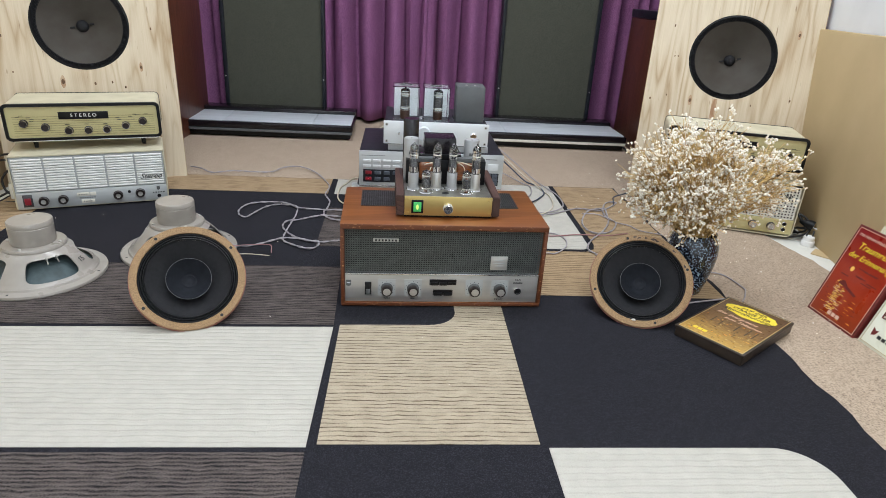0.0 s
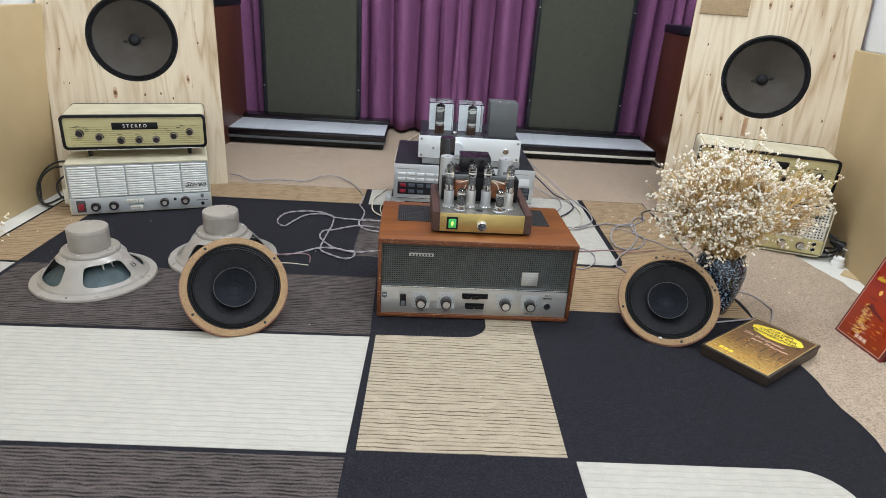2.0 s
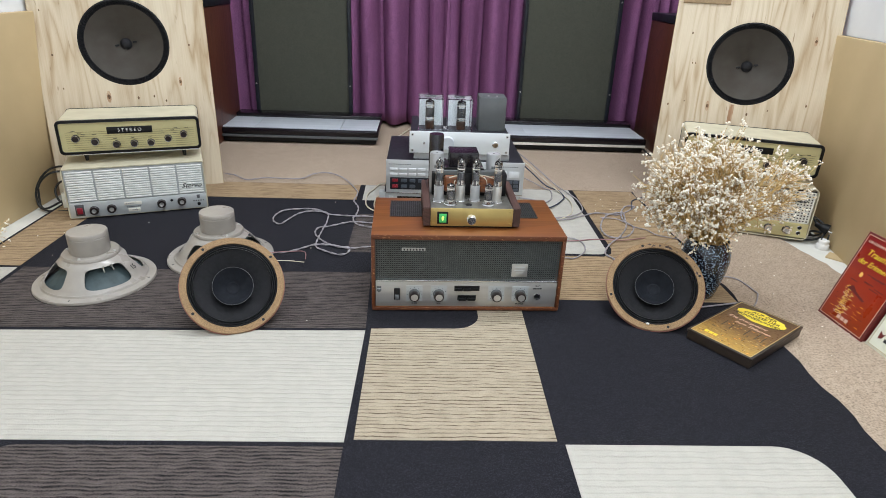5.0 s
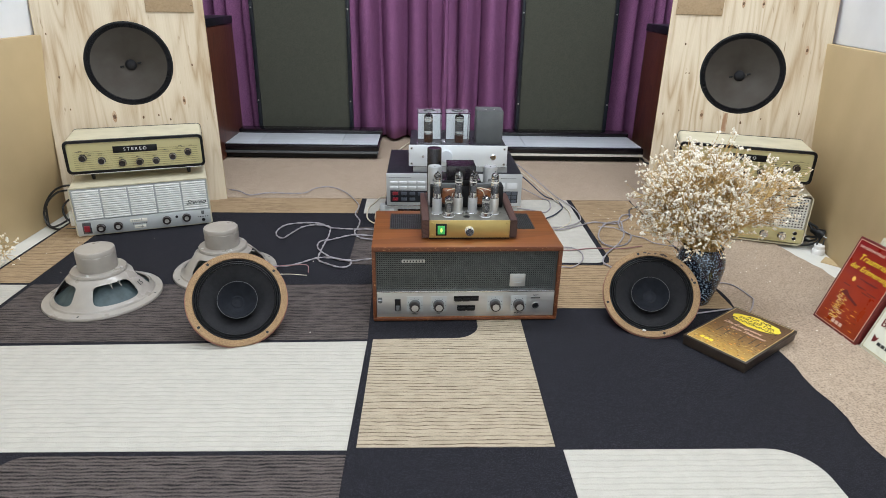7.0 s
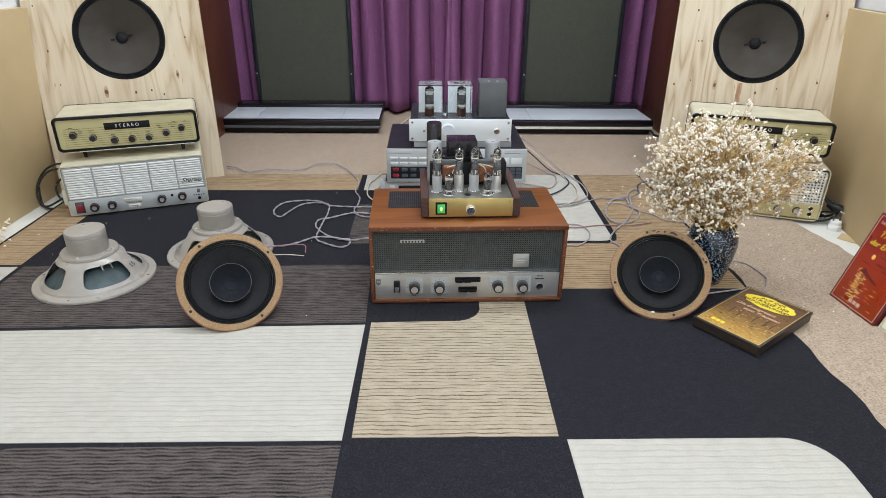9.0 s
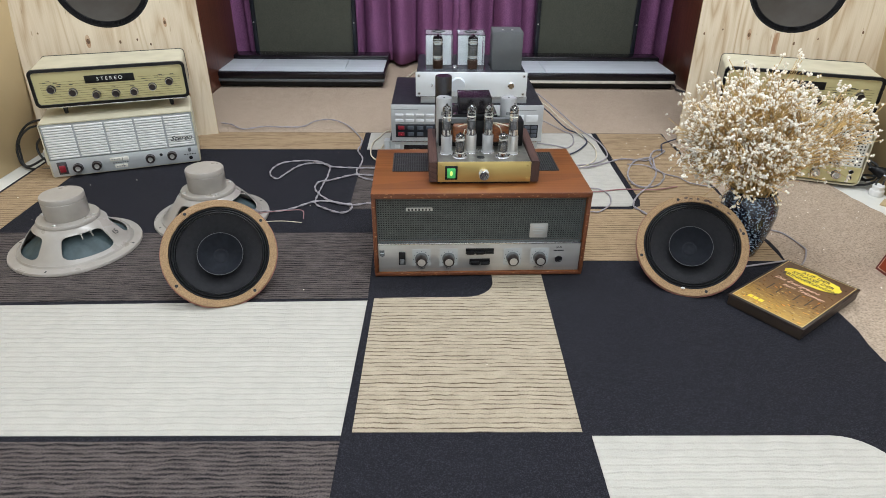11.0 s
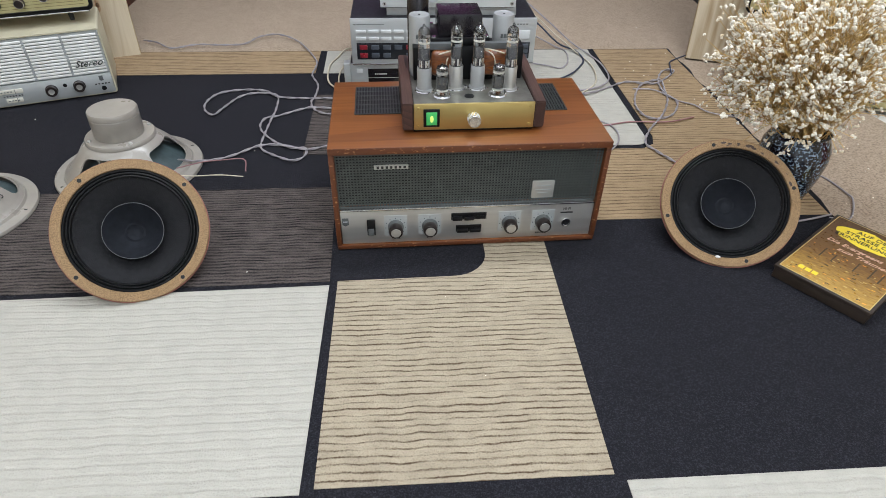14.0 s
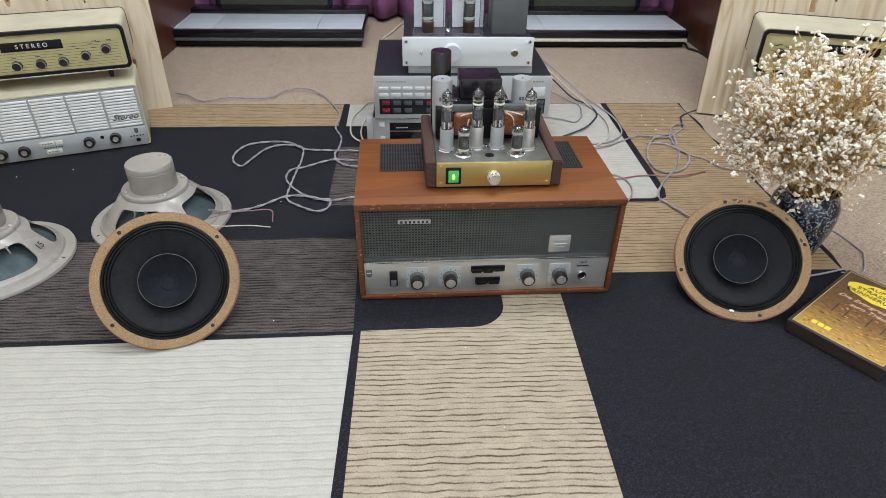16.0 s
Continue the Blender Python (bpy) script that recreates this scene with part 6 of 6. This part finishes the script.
# ---- cables, plugs, card ----
def cable(points, r, mat, label, z=None, twist=False):
    z = r * 1.2 if z is None else z
    pts = [(p[0], p[1], p[2] if len(p) > 2 else z + 0.0016 * math.sin(i * 2.1) + 0.0016) for i, p in enumerate(points)]
    if twist:
        line = spline(pts, 10)
        b = bmesh.new()
        run = 0.0
        two = ([], [])
        for i, c in enumerate(line):
            run += (c - line[i - 1]).length if i else 0
            d = (line[min(i + 1, len(line) - 1)] - line[max(i - 1, 0)]).normalized()
            s = d.cross(Vector((0, 0, 1))).normalized()
            a = run / 0.06 * 2 * math.pi
            off = s * (math.cos(a) * r * 0.95) + Vector((0, 0, 1)) * (math.sin(a) * r * 0.95 + r * 0.4)
            two[0].append(c + off)
            two[1].append(c - off + Vector((0, 0, r * 0.8)))
        for strand in two:
            tube(strand, r, 6, b, 1)
    else:
        b = tube(pts, r, 7, None, 7)
    return solo("cable", b, mat, label, "cable", "loose cables", smooth=70)


GL = "thin grey-lilac twisted cable lying loose on the rug"
cable([(-0.817, 0.966), (-0.773, 0.942), (-0.725, 0.905), (-0.665, 0.928), (-0.591, 0.92), (-0.534, 0.937), (-0.502, 0.99), (-0.448, 1.004), (-0.385, 0.949), (-0.328, 0.819), (-0.319, 0.761), (-0.324, 0.708), (-0.303, 0.64), (-0.303, 0.573), (-0.31, 0.547), (-0.298, 0.503), (-0.266, 0.476), (-0.2, 0.47)], 0.0014, M_CABLE, "thin grey cable trailing over carpet and rug", twist=True)
cable([(-0.2, 0.555), (-0.272, 0.56), (-0.305, 0.566), (-0.386, 0.573), (-0.423, 0.606), (-0.477, 0.62), (-0.529, 0.598), (-0.547, 0.547), (-0.542, 0.509), (-0.517, 0.483), (-0.501, 0.518), (-0.479, 0.58), (-0.441, 0.597), (-0.393, 0.58), (-0.385, 0.516), (-0.387, 0.456), (-0.39, 0.369), (-0.388, 0.328), (-0.36, 0.297), (-0.318, 0.271), (-0.297, 0.293), (-0.299, 0.322), (-0.33, 0.324), (-0.371, 0.362), (-0.403, 0.412), (-0.401, 0.457), (-0.372, 0.478), (-0.327, 0.505), (-0.294, 0.511), (-0.19, 0.5)], 0.00135, M_CABLE, GL, twist=True)
cable([(-0.52, 0.236, 0.03), (-0.5, 0.262, 0.012), (-0.47, 0.284), (-0.438, 0.297), (-0.393, 0.333), (-0.359, 0.341), (-0.326, 0.329), (-0.294, 0.314), (-0.26, 0.33), (-0.15, 0.36)], 0.00135, M_CABLE, GL, twist=True)
cable([(-0.515, 0.205, 0.03), (-0.482, 0.243, 0.02), (-0.446, 0.25, 0.02), (-0.405, 0.252, 0.02), (-0.394, 0.211, 0.018)], 0.0011, M_CABLE_RED, "thin rose-red bare-ended wire")
cable([(-0.515, 0.19, 0.025), (-0.485, 0.193, 0.02), (-0.437, 0.195, 0.02), (-0.394, 0.188, 0.02)], 0.0011, M_CABLE_CREAM, "thin pale bare-ended wire")
cable([(-0.2, 0.9), (-0.248, 0.88), (-0.267, 0.83), (-0.284, 0.766), (-0.277, 0.652), (-0.23, 0.6), (-0.16, 0.57)], 0.0022, M_CABLE_CREAM, "cream mains cable lying on the rug")
cable([(-0.17, 0.84), (-0.23, 0.8), (-0.255, 0.72), (-0.245, 0.62), (-0.19, 0.53), (-0.12, 0.5)], 0.002, M_CABLE_CREAM, "cream cable beside the stacked units")
cable([(0.2, 0.95, 0.12), (0.232, 0.95, 0.1), (0.296, 0.94, 0.05), (0.347, 0.9, 0.012), (0.385, 0.86), (0.395, 0.8), (0.372, 0.745), (0.328, 0.684), (0.25, 0.63)], 0.0024, M_CABLE_BLUE, "dark blue cable curling behind the units")
cable([(0.2, 0.93, 0.06), (0.285, 0.92, 0.025), (0.34, 0.9), (0.359, 0.86), (0.348, 0.782), (0.32, 0.74), (0.286, 0.756), (0.22, 0.78)], 0.0019, M_CABLE, "grey cable curling behind the units")
cable([(0.2, 0.96, 0.13), (0.25, 0.97, 0.11), (0.32, 0.95, 0.06), (0.383, 0.9, 0.015), (0.415, 0.84), (0.435, 0.771), (0.43, 0.675), (0.398, 0.619), (0.346, 0.597), (0.25, 0.58)], 0.0021, M_CABLE, "pale grey cable sweeping over the rug")
cable([(0.2, 0.955, 0.1), (0.27, 0.96, 0.08), (0.34, 0.92, 0.03), (0.39, 0.84), (0.405, 0.74), (0.385, 0.64), (0.32, 0.57), (0.23, 0.545)], 0.0019, M_CABLE_CREAM, "cream cable sweeping over the rug")
cable([(0.2, 0.56), (0.341, 0.571), (0.408, 0.611), (0.464, 0.642), (0.509, 0.629), (0.549, 0.641), (0.615, 0.711), (0.582, 0.708), (0.549, 0.645), (0.539, 0.572), (0.55, 0.517), (0.513, 0.453), (0.463, 0.435), (0.444, 0.462), (0.45, 0.524), (0.477, 0.592), (0.509, 0.632), (0.56, 0.66)], 0.0015, M_CABLE, GL, twist=True)
cable([(0.56, 0.65), (0.547, 0.598), (0.532, 0.531), (0.49, 0.451), (0.435, 0.377), (0.409, 0.323), (0.419, 0.286), (0.45, 0.2), (0.44, 0.08)], 0.0015, M_CABLE, GL, twist=True)
cable([(0.47, 0.6), (0.52, 0.587), (0.556, 0.533), (0.586, 0.504), (0.604, 0.46), (0.66, 0.44)], 0.0017, M_CABLE, GL)
cable([(0.56, 0.44), (0.49, 0.415), (0.406, 0.423), (0.326, 0.403), (0.215, 0.41)], 0.0017, M_CABLE_RED, "dull rose cable lying across the rug")
cable([(0.6, 0.69), (0.615, 0.74), (0.632, 0.781), (0.683, 0.817), (0.74, 0.85)], 0.002, M_CABLE_BLUE, "dark cable running under the baffle")
cable([(0.2, 0.43), (0.314, 0.424), (0.351, 0.419), (0.363, 0.372), (0.347, 0.319), (0.314, 0.286), (0.289, 0.284), (0.2, 0.29)], 0.0018, M_CABLE, "grey cable loop beside the teak amplifier")
cable([(0.66, 0.19), (0.69, 0.196), (0.72, 0.184), (0.73, 0.123), (0.725, 0.095), (0.688, 0.043), (0.65, 0.045)], 0.0018, M_CABLE, "grey cable curling on the carpet", z=-0.003)
cable([(0.49, 0.0, 0.06), (0.53, -0.01, 0.05), (0.535, 0.0, 0.015), (0.555, 0.023, 0.004), (0.612, 0.035), (0.655, 0.05)], 0.0019, M_CABLE, "pale wire trailing from a driver")
BK = "coil of black mains cable against the wall"
cable([(-1.15, 0.6, 0.105), (-1.194, 0.6, 0.11), (-1.229, 0.6, 0.099), (-1.262, 0.6, 0.065), (-1.27, 0.6, 0.02), (-1.262, 0.59, -0.003), (-1.235, 0.58, 0.0), (-1.19, 0.6, 0.022), (-1.13, 0.62, 0.04)], 0.0032, M_CABLE_BLACK, BK)
cable([(-1.15, 0.61, 0.118), (-1.2, 0.61, 0.122), (-1.245, 0.61, 0.098), (-1.273, 0.6, 0.05), (-1.27, 0.59, 0.005), (-1.24, 0.57, -0.004), (-1.2, 0.56, -0.003), (-1.16, 0.56, 0.0)], 0.0032, M_CABLE_BLACK, BK)
cable([(-1.15, 0.61, 0.078), (-1.19, 0.61, 0.08), (-1.215, 0.6, 0.055), (-1.205, 0.59, 0.02), (-1.17, 0.59, 0.005), (-1.14, 0.6, 0.0)], 0.0032, M_CABLE_BLACK, BK)
cable([(-1.16, 0.66, 0.19), (-1.172, 0.63, 0.16), (-1.175, 0.62, 0.1), (-1.172, 0.615, 0.055)], 0.002, M_CABLE_CREAM, "cream cable hanging behind the amplifier")
pl = thing("mains_socket", pose(-1.178, 0.6, FLOOR_Z + 0.006, 0, 0, 20), "small cream socket strip on the floor", "socket strip")
part("body", box(-0.02, 0.02, -0.012, 0.012, 0.0, 0.05, 0.003), M_IVORY, pl)
part("face", lathe([(0, 0), (0.012, 0), (0.012, 0.003), (0.009, 0.002), (0, 0.002)], 18, front(0, 0.028, -0.012)), M_WHITE_PLASTIC, pl)
BI = "black mains cable piled behind the ivory amplifier"
cable([(1.06, 0.62, 0.16), (1.085, 0.57, 0.12), (1.09, 0.52, 0.075), (1.097, 0.485, 0.045), (1.112, 0.475, 0.02), (1.118, 0.5, 0.0), (1.1, 0.52, -0.008), (1.07, 0.5, -0.008), (1.05, 0.52, -0.008)], 0.0034, M_CABLE_BLACK, BI)
cable([(1.07, 0.6, 0.12), (1.09, 0.55, 0.08), (1.1, 0.5, 0.05), (1.112, 0.48, 0.035), (1.108, 0.455, 0.02), (1.085, 0.465, 0.0), (1.06, 0.49, -0.008), (1.045, 0.53, -0.008)], 0.0034, M_CABLE_BLACK, BI)
cable([(1.075, 0.58, 0.1), (1.098, 0.52, 0.06), (1.115, 0.49, 0.048), (1.118, 0.47, 0.03), (1.1, 0.46, 0.028), (1.09, 0.485, 0.02), (1.1, 0.51, 0.004), (1.115, 0.505, -0.006)], 0.0034, M_CABLE_BLACK, BI)
bp = thing("mains_plug", pose(1.106, 0.462, FLOOR_Z + 0.052, 0, 15, -40), "black mains plug with two pins on piled cable", "plug")
part("body", lathe([(0, -0.025), (0.006, -0.024), (0.01, -0.01), (0.015, 0.004), (0.015, 0.014), (0, 0.015)], 18, pose(0, 0, 0, 0, 90, 0)), M_BLACK, bp)
for s in (-1, 1):
    part("pin", rod(0.002, 0.015, 0.033, 8, pose(0, 0, 0, 0, 90, 0) @ Matrix.Translation((0, s * 0.0095, 0))), M_CHROME, bp)
wp = thing("white_plug", pose(1.092, 0.424, FLOOR_Z), "white round mains plug standing on end with pins up", "plug")
part("body", lathe([(0, 0), (0.0165, 0), (0.0175, 0.003), (0.0175, 0.014), (0.016, 0.0165), (0.0145, 0.0165), (0.0145, 0.027), (0.013, 0.029), (0, 0.029)], 28), M_WHITE_PLASTIC, wp)
for s in (-1, 1):
    part("pin", rod(0.0022, 0.029, 0.045, 8, Matrix.Translation((s * 0.0095, 0, 0))), M_ANODE, wp)
card = slab([(1.062, 0.36), (1.1, 0.318), (1.128, 0.345), (1.098, 0.395)], FLOOR_Z, FLOOR_Z + 0.003)
solo("card_scrap", card, M_TAN, "tan scrap of card lying on the white floor", "card", smooth=None)
cable([(0.89, 1.66, 0.03), (0.915, 1.58, 0.004), (0.92, 1.5), (0.908, 1.45), (0.918, 1.425), (0.934, 1.405), (0.936, 1.35), (0.93, 1.28)], 0.0045, M_CABLE_BLACK, "black cable looping on the carpet beside a cabinet", z=-0.002)
cable([(-0.24, 1.2), (-0.245, 1.42), (-0.234, 1.565), (-0.207, 1.645), (-0.167, 1.775), (-0.15, 1.83)], 0.0024, M_CABLE_CREAM, "cream twisted cable lying on the carpet", z=-0.002, twist=True)
